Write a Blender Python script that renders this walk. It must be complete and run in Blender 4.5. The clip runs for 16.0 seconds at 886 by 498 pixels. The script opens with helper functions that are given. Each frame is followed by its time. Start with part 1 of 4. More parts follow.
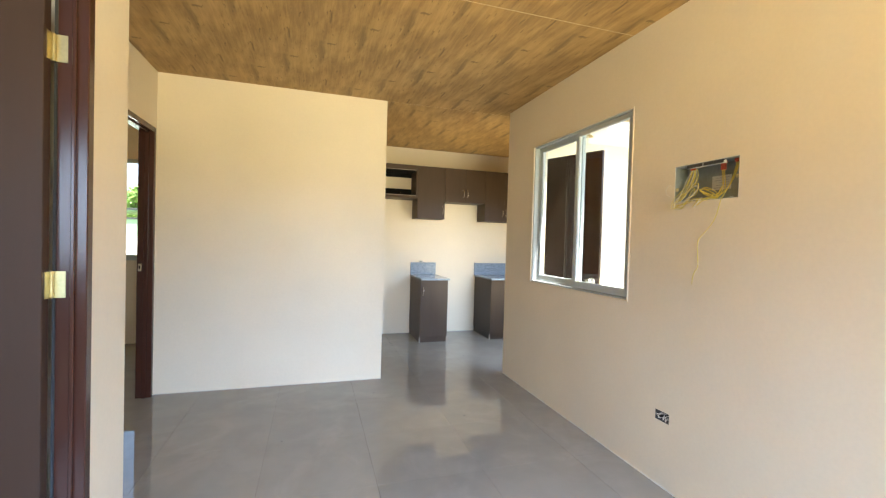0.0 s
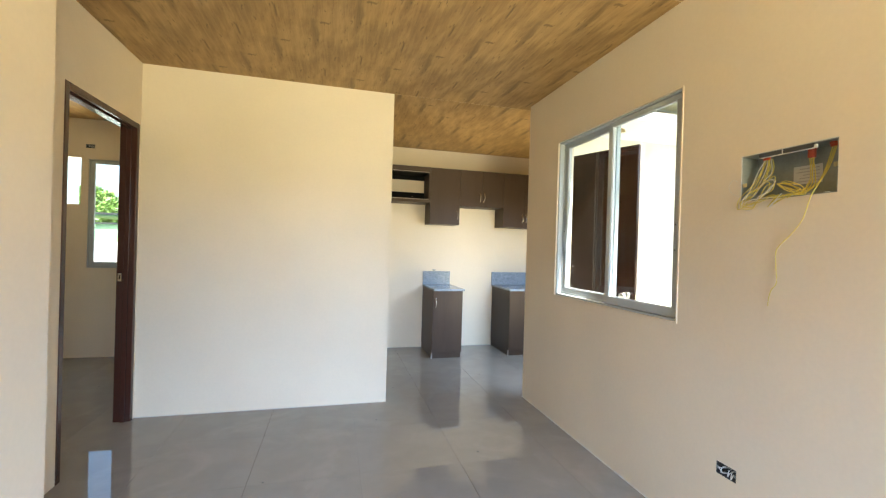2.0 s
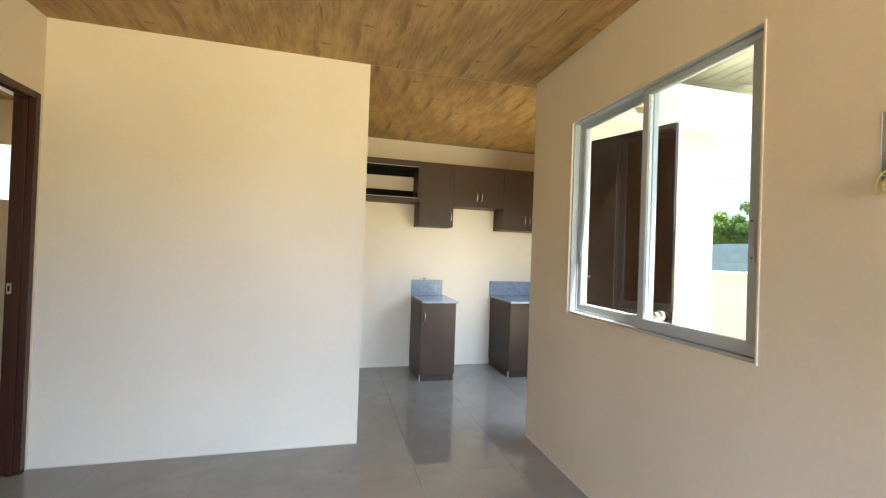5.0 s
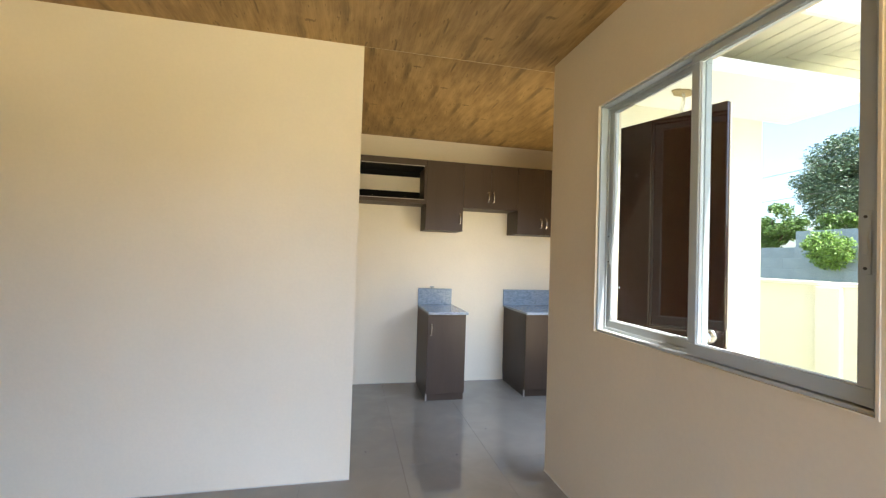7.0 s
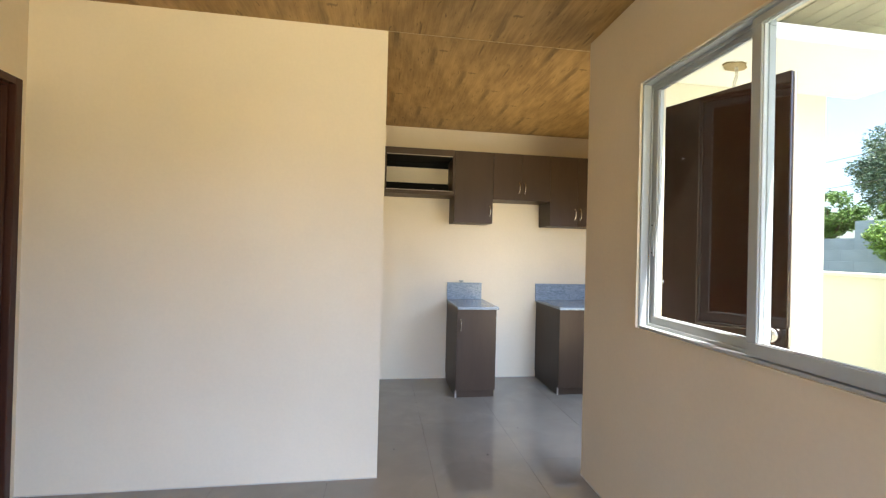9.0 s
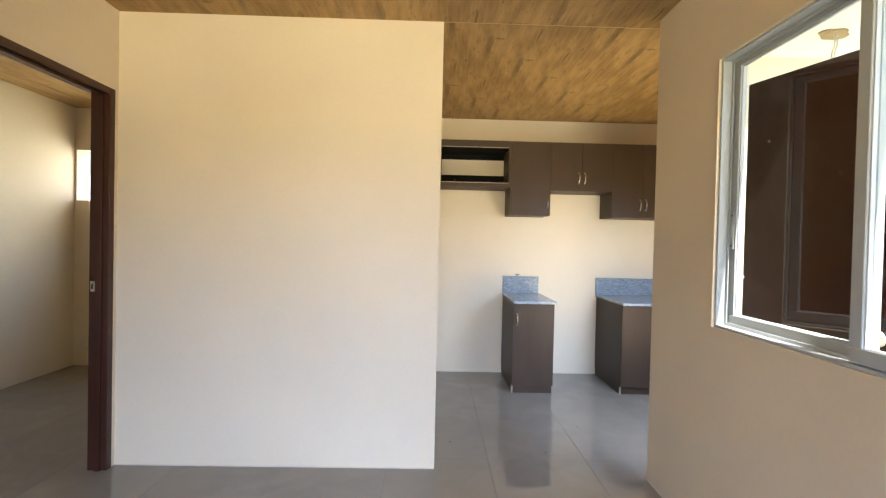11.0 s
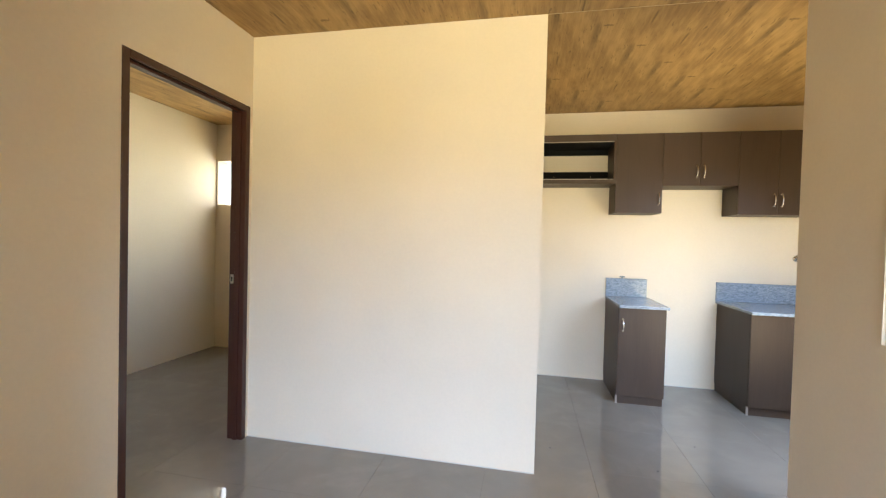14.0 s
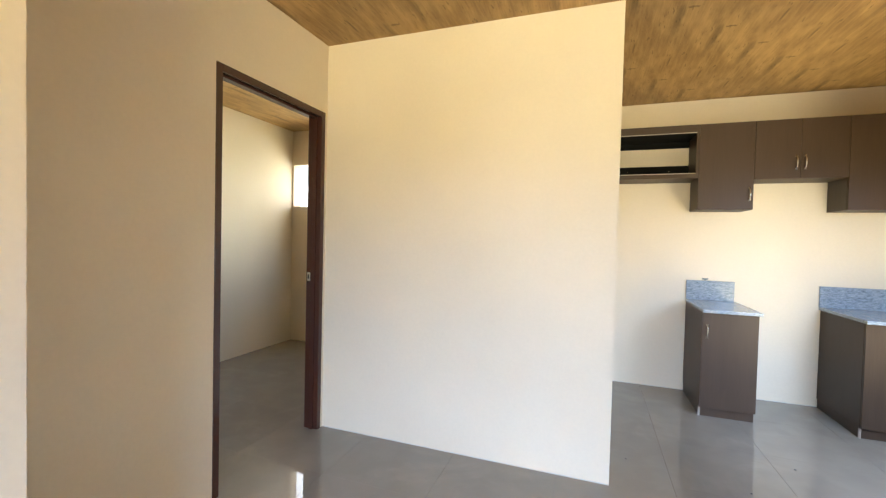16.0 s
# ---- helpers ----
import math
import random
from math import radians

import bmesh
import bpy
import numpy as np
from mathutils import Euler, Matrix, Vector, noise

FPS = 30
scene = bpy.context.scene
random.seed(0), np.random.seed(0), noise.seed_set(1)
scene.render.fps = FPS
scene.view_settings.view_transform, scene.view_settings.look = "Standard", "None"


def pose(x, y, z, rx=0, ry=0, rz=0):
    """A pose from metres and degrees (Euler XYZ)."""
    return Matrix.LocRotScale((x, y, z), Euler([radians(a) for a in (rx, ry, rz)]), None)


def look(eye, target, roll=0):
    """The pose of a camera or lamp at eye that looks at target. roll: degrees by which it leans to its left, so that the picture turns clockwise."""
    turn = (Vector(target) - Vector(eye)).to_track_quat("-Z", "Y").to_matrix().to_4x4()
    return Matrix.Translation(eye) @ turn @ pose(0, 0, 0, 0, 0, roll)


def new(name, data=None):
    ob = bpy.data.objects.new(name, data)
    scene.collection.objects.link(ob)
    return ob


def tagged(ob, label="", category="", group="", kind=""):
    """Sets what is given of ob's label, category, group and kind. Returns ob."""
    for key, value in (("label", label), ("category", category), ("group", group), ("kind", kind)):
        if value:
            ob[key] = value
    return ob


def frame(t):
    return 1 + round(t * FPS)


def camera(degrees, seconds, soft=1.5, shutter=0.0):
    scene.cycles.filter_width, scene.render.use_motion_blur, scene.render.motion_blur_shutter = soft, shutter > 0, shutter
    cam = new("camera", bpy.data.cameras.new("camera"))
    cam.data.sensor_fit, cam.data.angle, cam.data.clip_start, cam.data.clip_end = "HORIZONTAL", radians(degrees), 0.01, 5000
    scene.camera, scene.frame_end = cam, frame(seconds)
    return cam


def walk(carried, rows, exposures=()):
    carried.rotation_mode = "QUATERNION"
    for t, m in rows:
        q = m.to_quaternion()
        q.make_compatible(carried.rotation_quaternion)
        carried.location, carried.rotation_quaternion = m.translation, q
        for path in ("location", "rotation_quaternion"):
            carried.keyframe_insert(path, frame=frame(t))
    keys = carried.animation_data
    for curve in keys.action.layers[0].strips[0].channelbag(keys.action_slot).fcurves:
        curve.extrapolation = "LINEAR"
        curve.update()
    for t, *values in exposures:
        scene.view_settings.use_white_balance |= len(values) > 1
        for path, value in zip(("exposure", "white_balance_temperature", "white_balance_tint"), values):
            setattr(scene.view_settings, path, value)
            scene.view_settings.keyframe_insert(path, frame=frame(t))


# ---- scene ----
cam = camera(93.6, 16.0, soft=1.3)

PATH = [
    (0, (0.29, 0.559, 1.302), (0.883, 2.469, 1.264), 1.6),
    (0.5, (0.32, 0.646, 1.292), (0.906, 2.558, 1.269), 1.6),
    (1, (0.375, 0.746, 1.301), (0.932, 2.667, 1.285), 1.6),
    (1.5, (0.427, 0.849, 1.31), (0.951, 2.779, 1.3), 1.6),
    (2, (0.463, 0.93, 1.31), (0.967, 2.865, 1.302), 1.7),
    (2.5, (0.504, 1.037, 1.303), (1.009, 2.972, 1.298), 1.7),
    (3, (0.537, 1.145, 1.304), (1.061, 3.076, 1.304), 1.7),
    (3.5, (0.58, 1.25, 1.315), (1.12, 3.175, 1.317), 1.6),
    (4, (0.629, 1.339, 1.308), (1.163, 3.267, 1.314), 1.7),
    (4.2, (0.644, 1.378, 1.306), (1.173, 3.307, 1.313), 1.8),
    (6.5, (0.858, 1.816, 1.323), (1.309, 3.764, 1.368), 1.9),
    (7, (0.872, 1.888, 1.324), (1.307, 3.84, 1.366), 1.8),
    (7.5, (0.888, 1.943, 1.318), (1.297, 3.9, 1.356), 1.7),
    (8, (0.909, 1.972, 1.314), (1.29, 3.935, 1.345), 1.6),
    (10.5, (0.896, 2.003, 1.31), (1.001, 4.0, 1.291), 1.3),
    (11, (0.892, 2.017, 1.313), (0.929, 4.017, 1.285), 1.3),
    (11.5, (0.882, 2.028, 1.31), (0.845, 4.027, 1.279), 1.4),
    (12, (0.869, 2.028, 1.308), (0.765, 4.025, 1.275), 1.4),
    (12.5, (0.857, 2.037, 1.307), (0.679, 4.029, 1.271), 1.4),
    (13, (0.848, 2.033, 1.309), (0.602, 4.017, 1.27), 1.5),
    (13.5, (0.842, 2.029, 1.307), (0.526, 4.003, 1.269), 1.5),
    (14, (0.837, 2.023, 1.311), (0.441, 3.982, 1.27), 1.5),
    (14.5, (0.812, 2.027, 1.299), (0.352, 3.973, 1.261), 1.6),
    (15, (0.806, 2.025, 1.303), (0.269, 3.951, 1.26), 1.6),
    (15.5, (0.788, 2.023, 1.309), (0.188, 3.93, 1.261), 1.6),
    (16, (0.789, 2.025, 1.308), (0.114, 3.907, 1.258), 1.4),
]
# seconds, stops, kelvin, tint
EXPOSURE = [(0, 2.21, 6350, 9), (1.5, 2.19, 6150, 8), (4, 2.15, 6150, 8), (7, 1.88, 6200, 11), (8, 1.85, 6220, 12), (10.5, 2.07, 6330, 14), (12.5, 2.2, 6320, 13), (16, 2.38, 6290, 11)]
walk(cam, [(t, look(e, g, r)) for t, e, g, r in PATH], EXPOSURE)

# world, sun, large lights
SUN_DIR = Vector((0.10, -0.42, 1.0)).normalized()   # towards the sun
world = bpy.data.worlds.new("sky")
scene.world = world
world.use_nodes = True
wn = world.node_tree.nodes
sky = wn.new("ShaderNodeTexSky")
sky.sky_type = "NISHITA"
sky.sun_disc = False
sky.sun_elevation = math.asin(SUN_DIR.z)
sky.sun_rotation = math.atan2(SUN_DIR.x, SUN_DIR.y)
sky.air_density, sky.dust_density = 1.0, 3.0
world.node_tree.links.new(sky.outputs[0], wn["Background"].inputs[0])
wn["Background"].inputs[1].default_value = 0.15
sun_data = bpy.data.lights.new("sun", "SUN")
sun_data.energy, sun_data.angle, sun_data.color = 5.0, radians(0.5), (1.0, 0.95, 0.86)
sun = new("sun", sun_data)
sun.matrix_world = look(SUN_DIR * 30, (0, 0, 0))


def window_lamp(name, eye, target, w, h, power, color, spread):
    """Sky light entering by an opening."""
    d = bpy.data.lights.new(name, "AREA")
    d.shape, d.size, d.size_y, d.energy, d.color = "RECTANGLE", w, h, power, color
    d.spread = radians(spread)
    o = new(name, d)
    o.matrix_world = look(eye, target)
    return o


# daylight in the openings: cool from the sky above, warm from the sunlit ground below
COOL, WARM = (0.56, 0.735, 1.0), (1.0, 0.84, 0.43)
BLUE = (0.44, 0.645, 1.0)
window_lamp("front_window_sky", (1.20, -1.085, 1.85), (0.80, 1.9, -0.45), 1.40, 0.5, 22.5, (0.40, 0.605, 1.0), 76)
window_lamp("front_window_ground", (1.20, -1.085, 1.20), (0.76, 1.9, 3.3), 1.40, 0.5, 15, WARM, 80)
window_lamp("front_window_glow", (1.20, -1.090, 1.55), (1.20, 1.9, 1.55), 1.55, 1.1, 9.5, (0.94, 0.92, 0.80), 180)
window_lamp("porch_door_sky", (2.655, 4.345, 1.45), (2.45, 5.6, -0.3), 0.78, 1.1, 6.0, BLUE, 135)
window_lamp("porch_door_ground", (2.655, 4.345, 0.45), (2.45, 6, 3.2), 0.78, 0.8, 4.2, WARM, 125)
window_lamp("bedroom_window_sky", (-1.33, 6.40, 1.56), (-2.35, 4.9, 1.0), 0.30, 1.10, 1.5, COOL, 110)
window_lamp("bedroom_window_ground", (-1.33, 6.42, 1.35), (-2.45, 4.9, 2.5), 0.30, 0.7, 1.9, WARM, 110)
window_lamp("bedroom_opening_sky", (-2.4595, 6.395, 1.9125), (-2.4595, 4, 1.9125), 0.505, 0.50, 0.85, (1.0, 0.97, 0.86), 140)
window_lamp("front_bedroom_window_sky", (-1.75, -1.085, 1.55), (-1.75, 2, 1.5), 1.1, 1.1, 10, COOL, 180)


# ---------- plan (metres) ----------
XL, YF, XE = -0.922, 4.42, 0.913      # wall with the bedroom door; partition face; its free end
XR, YR = 2.120, 4.336                 # window wall; its end
YK = 6.262                            # kitchen and bedroom back wall
ZC = 2.582                            # ceiling
XJ, YJ = -0.460, 2.613                # thicker wall at the entrance to the front bedroom, and its corner
YB = -1.10                            # front wall
XBL = -2.735                          # bedrooms' outer wall
XKR = 3.50                            # kitchen's outer wall, inner face
T = 0.10


# ---------- materials ----------
def mat(name, color, rough=0.5, metal=0.0, var=0.08, scale=6.0, bump=0.05, bump_scale=120.0, spec=0.5, stretch=(1, 1, 1), per_object=0.0, rvar=0.05, wave=0.0):
    m = bpy.data.materials.new(name)
    m.use_nodes = True
    nt = m.node_tree
    N, L = nt.nodes, nt.links
    b = N["Principled BSDF"]
    b.inputs["Metallic"].default_value = metal
    b.inputs["Specular IOR Level"].default_value = spec
    tc = N.new("ShaderNodeTexCoord")
    mp = N.new("ShaderNodeMapping")
    mp.inputs["Scale"].default_value = stretch
    L.new(tc.outputs["Object"], mp.inputs[0])
    big = N.new("ShaderNodeTexNoise")
    big.inputs["Scale"].default_value = scale
    big.inputs["Detail"].default_value = 6
    L.new(mp.outputs[0], big.inputs["Vector"])
    fine = N.new("ShaderNodeTexNoise")
    fine.inputs["Scale"].default_value = bump_scale
    fine.inputs["Detail"].default_value = 4
    L.new(mp.outputs[0], fine.inputs["Vector"])
    mix = N.new("ShaderNodeMath")
    mix.operation = "MULTIPLY_ADD"
    L.new(fine.outputs[0], mix.inputs[0])
    mix.inputs[1].default_value = 0.35
    L.new(big.outputs[0], mix.inputs[2])
    ramp = N.new("ShaderNodeMapRange")
    ramp.inputs[1].default_value, ramp.inputs[2].default_value = 0.35, 1.0
    ramp.inputs[3].default_value, ramp.inputs[4].default_value = 1 - var, 1 + var
    L.new(mix.outputs[0], ramp.inputs[0])
    col = N.new("ShaderNodeVectorMath")
    col.operation = "SCALE"
    col.inputs[0].default_value = color
    last = ramp.outputs[0]
    if per_object:
        oi = N.new("ShaderNodeObjectInfo")
        pr = N.new("ShaderNodeMapRange")
        pr.inputs[3].default_value, pr.inputs[4].default_value = 1 - per_object, 1 + per_object
        L.new(oi.outputs["Random"], pr.inputs[0])
        mul = N.new("ShaderNodeMath")
        mul.operation = "MULTIPLY"
        L.new(last, mul.inputs[0])
        L.new(pr.outputs[0], mul.inputs[1])
        last = mul.outputs[0]
    L.new(last, col.inputs["Scale"])
    L.new(col.outputs[0], b.inputs["Base Color"])
    rr = N.new("ShaderNodeMapRange")
    rr.inputs[3].default_value, rr.inputs[4].default_value = max(0.0, rough - rvar), rough + rvar
    L.new(big.outputs[0], rr.inputs[0])
    L.new(rr.outputs[0], b.inputs["Roughness"])
    if bump:
        bn = N.new("ShaderNodeBump")
        bn.inputs["Strength"].default_value = bump
        bn.inputs["Distance"].default_value = 0.004
        L.new(fine.outputs[0], bn.inputs["Height"])
        L.new(bn.outputs[0], b.inputs["Normal"])
        if wave:
            # trowel waves under the paint
            wv, bw = N.new("ShaderNodeTexNoise"), N.new("ShaderNodeBump")
            wv.inputs["Scale"].default_value, wv.inputs["Detail"].default_value, wv.inputs["Distortion"].default_value = 4.5, 3, 0.4
            L.new(mp.outputs[0], wv.inputs["Vector"])
            bw.inputs["Strength"].default_value, bw.inputs["Distance"].default_value = wave, 0.02
            L.new(wv.outputs[0], bw.inputs["Height"])
            L.new(bw.outputs[0], bn.inputs["Normal"])
    return m


def wood_print(name, dark, light, rough, band, fleck, grain, fleck_amount):
    """Printed wood: soft bands, short dark flecks and fine grain, each with its own stretch."""
    m = bpy.data.materials.new(name)
    m.use_nodes = True
    nt = m.node_tree
    N, L = nt.nodes, nt.links
    b = N["Principled BSDF"]
    tc = N.new("ShaderNodeTexCoord")

    def layer(stretch, detail, rough_, dist, lo, hi, a, c):
        mp = N.new("ShaderNodeMapping")
        mp.inputs["Scale"].default_value = stretch
        L.new(tc.outputs["Object"], mp.inputs[0])
        n = N.new("ShaderNodeTexNoise")
        n.inputs["Scale"].default_value, n.inputs["Detail"].default_value = 1.0, detail
        n.inputs["Roughness"].default_value, n.inputs["Distortion"].default_value = rough_, dist
        L.new(mp.outputs[0], n.inputs["Vector"])
        r = N.new("ShaderNodeMapRange")
        r.interpolation_type = "SMOOTHSTEP"
        r.inputs[1].default_value, r.inputs[2].default_value, r.inputs[3].default_value, r.inputs[4].default_value = lo, hi, a, c
        L.new(n.outputs[0], r.inputs[0])
        return r.outputs[0]

    broad = layer(band, 5, 0.55, 0.5, 0.30, 0.62, 0.0, 1.0)
    mx = N.new("ShaderNodeMix")
    mx.data_type = "RGBA"
    mx.inputs[6].default_value, mx.inputs[7].default_value = (*dark, 1), (*light, 1)
    L.new(broad, mx.inputs[0])
    fl = layer(fleck, 4, 0.6, 0.7, 0.585, 0.66, 1.0, 1 - fleck_amount)
    gr = layer(grain, 3, 0.6, 0.1, 0.3, 0.7, 0.95, 1.05)
    mul = N.new("ShaderNodeMath")
    mul.operation = "MULTIPLY"
    L.new(fl, mul.inputs[0])
    L.new(gr, mul.inputs[1])
    sc = N.new("ShaderNodeVectorMath")
    sc.operation = "SCALE"
    L.new(mx.outputs[2], sc.inputs[0])
    L.new(mul.outputs[0], sc.inputs["Scale"])
    L.new(sc.outputs[0], b.inputs["Base Color"])
    b.inputs["Roughness"].default_value = rough
    b.inputs["Specular IOR Level"].default_value = 0.32
    bn = N.new("ShaderNodeBump")
    bn.inputs["Strength"].default_value, bn.inputs["Distance"].default_value = 0.06, 0.002
    L.new(fl, bn.inputs["Height"])
    L.new(bn.outputs[0], b.inputs["Normal"])
    return m


def calc(nt, op, a, b=None, c=None):
    """One math node; its inputs are numbers or sockets."""
    n = nt.nodes.new("ShaderNodeMath")
    n.operation = op
    for k, v in enumerate((a, b, c)):
        if isinstance(v, (int, float)):
            n.inputs[k].default_value = v
        elif v is not None:
            nt.links.new(v, n.inputs[k])
    return n.outputs[0]


def ramp_of(nt, value, lo, hi, a, c):
    r = nt.nodes.new("ShaderNodeMapRange")
    r.interpolation_type = "SMOOTHSTEP"
    for k, v in enumerate((lo, hi, a, c)):
        r.inputs[k + 1].default_value = v
    nt.links.new(value, r.inputs[0])
    return r.outputs[0]


def ceiling_print(name, dark, light):
    """Printed wood board: one knot-and-streak print that repeats every 0.2455 m across and 1.065 m along, each strip shifted."""
    m = bpy.data.materials.new(name)
    m.use_nodes = True
    nt = m.node_tree
    N, L = nt.nodes, nt.links
    b = N["Principled BSDF"]
    geo, sep = N.new("ShaderNodeNewGeometry"), N.new("ShaderNodeSeparateXYZ")
    L.new(geo.outputs["Position"], sep.inputs[0])
    x, y = sep.outputs[0], sep.outputs[1]
    PX, PY = 0.2455, 1.065
    kit = calc(nt, "GREATER_THAN", y, 4.424)
    slope = calc(nt, "MULTIPLY_ADD", kit, -2.33, 1.165)
    v = calc(nt, "DIVIDE", calc(nt, "ADD", y, calc(nt, "MULTIPLY", slope, x)), PY)
    v = calc(nt, "SUBTRACT", v, calc(nt, "MULTIPLY_ADD", kit, 0.307, 0.63))
    u = calc(nt, "SUBTRACT", calc(nt, "DIVIDE", x, PX), calc(nt, "MULTIPLY_ADD", kit, -0.372, 0.50))

    def wrapped(w, period):
        return calc(nt, "MULTIPLY", calc(nt, "SUBTRACT", calc(nt, "FRACT", calc(nt, "ADD", w, 0.5)), 0.5), period)

    du, dv = wrapped(u, PX), wrapped(v, PY)
    dy = calc(nt, "SUBTRACT", dv, calc(nt, "MULTIPLY", slope, du))
    turn_u, turn_v = calc(nt, "MULTIPLY", u, 2 * math.pi), calc(nt, "MULTIPLY", v, 2 * math.pi)
    cu, su, cv, sv = calc(nt, "COSINE", turn_u), calc(nt, "SINE", turn_u), calc(nt, "COSINE", turn_v), calc(nt, "SINE", turn_v)

    def grain_of(fx, fy, detail, rough, shift):
        """Noise that repeats with the print; fx and fy are its grains a metre across and along."""
        rx, ry = fx * PX / (2 * math.pi), fy * PY / (2 * math.pi)
        co, n = N.new("ShaderNodeCombineXYZ"), N.new("ShaderNodeTexNoise")
        n.noise_dimensions = "4D"
        L.new(calc(nt, "MULTIPLY_ADD", cu, rx, shift), co.inputs[0])
        L.new(calc(nt, "MULTIPLY", su, rx), co.inputs[1])
        L.new(calc(nt, "MULTIPLY", cv, ry), co.inputs[2])
        L.new(co.outputs[0], n.inputs["Vector"])
        L.new(calc(nt, "MULTIPLY", sv, ry), n.inputs["W"])
        n.inputs["Scale"].default_value, n.inputs["Detail"].default_value, n.inputs["Roughness"].default_value = 1.0, detail, rough
        return n.outputs[0]

    cloud, streak, fleck = grain_of(10, 3.0, 4, 0.6, 3.0), grain_of(38, 3.2, 3, 0.6, 17.0), grain_of(90, 15, 2, 0.5, 41.0)
    flat = N.new("ShaderNodeTexNoise")
    flat.inputs["Scale"].default_value, flat.inputs["Detail"].default_value = 0.9, 3
    L.new(geo.outputs["Position"], flat.inputs["Vector"])
    tone = calc(nt, "ADD", calc(nt, "MULTIPLY", ramp_of(nt, cloud, 0.36, 0.62, 0, 1), 0.55), calc(nt, "MULTIPLY", ramp_of(nt, streak, 0.34, 0.64, 0, 1), 0.30))
    tone = calc(nt, "ADD", tone, calc(nt, "MULTIPLY", flat.outputs[0], 0.30))
    mx = N.new("ShaderNodeMix")
    mx.data_type = "RGBA"
    mx.inputs[6].default_value, mx.inputs[7].default_value = (*dark, 1), (*light, 1)
    L.new(tone, mx.inputs[0])
    # the dark streak that runs on from each knot, the short cross mark at it, and a thin split before it
    wob = calc(nt, "MULTIPLY", calc(nt, "SUBTRACT", cloud, 0.5), 0.07)
    side = calc(nt, "ABSOLUTE", calc(nt, "ADD", calc(nt, "ADD", du, 0.050), wob))
    run = calc(nt, "MULTIPLY", ramp_of(nt, dy, -0.06, 0.01, 0, 1), ramp_of(nt, dy, 0.15, 0.40, 1, 0))
    tail = calc(nt, "MULTIPLY", calc(nt, "MULTIPLY", ramp_of(nt, side, 0.006, 0.036, 1, 0), run), ramp_of(nt, streak, 0.34, 0.56, 0.4, 1))
    jit = calc(nt, "MULTIPLY", calc(nt, "SUBTRACT", fleck, 0.5), 0.03)
    bar = calc(nt, "ABSOLUTE", calc(nt, "ADD", dy, jit))
    dash = calc(nt, "MULTIPLY", ramp_of(nt, bar, 0.006, 0.014, 1, 0), ramp_of(nt, calc(nt, "ABSOLUTE", calc(nt, "SUBTRACT", du, 0.004)), 0.022, 0.034, 1, 0))
    off = calc(nt, "ABSOLUTE", calc(nt, "ADD", calc(nt, "ADD", du, 0.010), calc(nt, "MULTIPLY", jit, 0.35)))
    split = calc(nt, "MULTIPLY", ramp_of(nt, off, 0.002, 0.007, 1, 0), calc(nt, "MULTIPLY", ramp_of(nt, dy, -0.43, -0.38, 0, 1), ramp_of(nt, dy, -0.30, -0.25, 1, 0)))
    fl = ramp_of(nt, fleck, 0.645, 0.69, 0, 1)
    shade = calc(nt, "MULTIPLY", calc(nt, "MULTIPLY_ADD", tail, -0.5, 1.0), calc(nt, "MULTIPLY_ADD", dash, -0.42, 1.0))
    shade = calc(nt, "MULTIPLY", shade, calc(nt, "MULTIPLY_ADD", split, -0.45, 1.0))
    shade = calc(nt, "MULTIPLY", shade, calc(nt, "MULTIPLY_ADD", fl, -0.40, 1.0))
    mp, fine = N.new("ShaderNodeMapping"), N.new("ShaderNodeTexNoise")
    mp.inputs["Scale"].default_value = (190, 6, 1)
    L.new(geo.outputs["Position"], mp.inputs[0])
    L.new(mp.outputs[0], fine.inputs["Vector"])
    fine.inputs["Scale"].default_value, fine.inputs["Detail"].default_value = 1.0, 3
    shade = calc(nt, "MULTIPLY", shade, ramp_of(nt, fine.outputs[0], 0.3, 0.7, 0.93, 1.07))
    sc = N.new("ShaderNodeVectorMath")
    sc.operation = "SCALE"
    L.new(mx.outputs[2], sc.inputs[0])
    L.new(shade, sc.inputs["Scale"])
    L.new(sc.outputs[0], b.inputs["Base Color"])
    b.inputs["Roughness"].default_value = 0.5
    b.inputs["Specular IOR Level"].default_value = 0.35
    bn = N.new("ShaderNodeBump")
    bn.inputs["Strength"].default_value, bn.inputs["Distance"].default_value = 0.06, 0.002
    L.new(shade, bn.inputs["Height"])
    L.new(bn.outputs[0], b.inputs["Normal"])
    return m


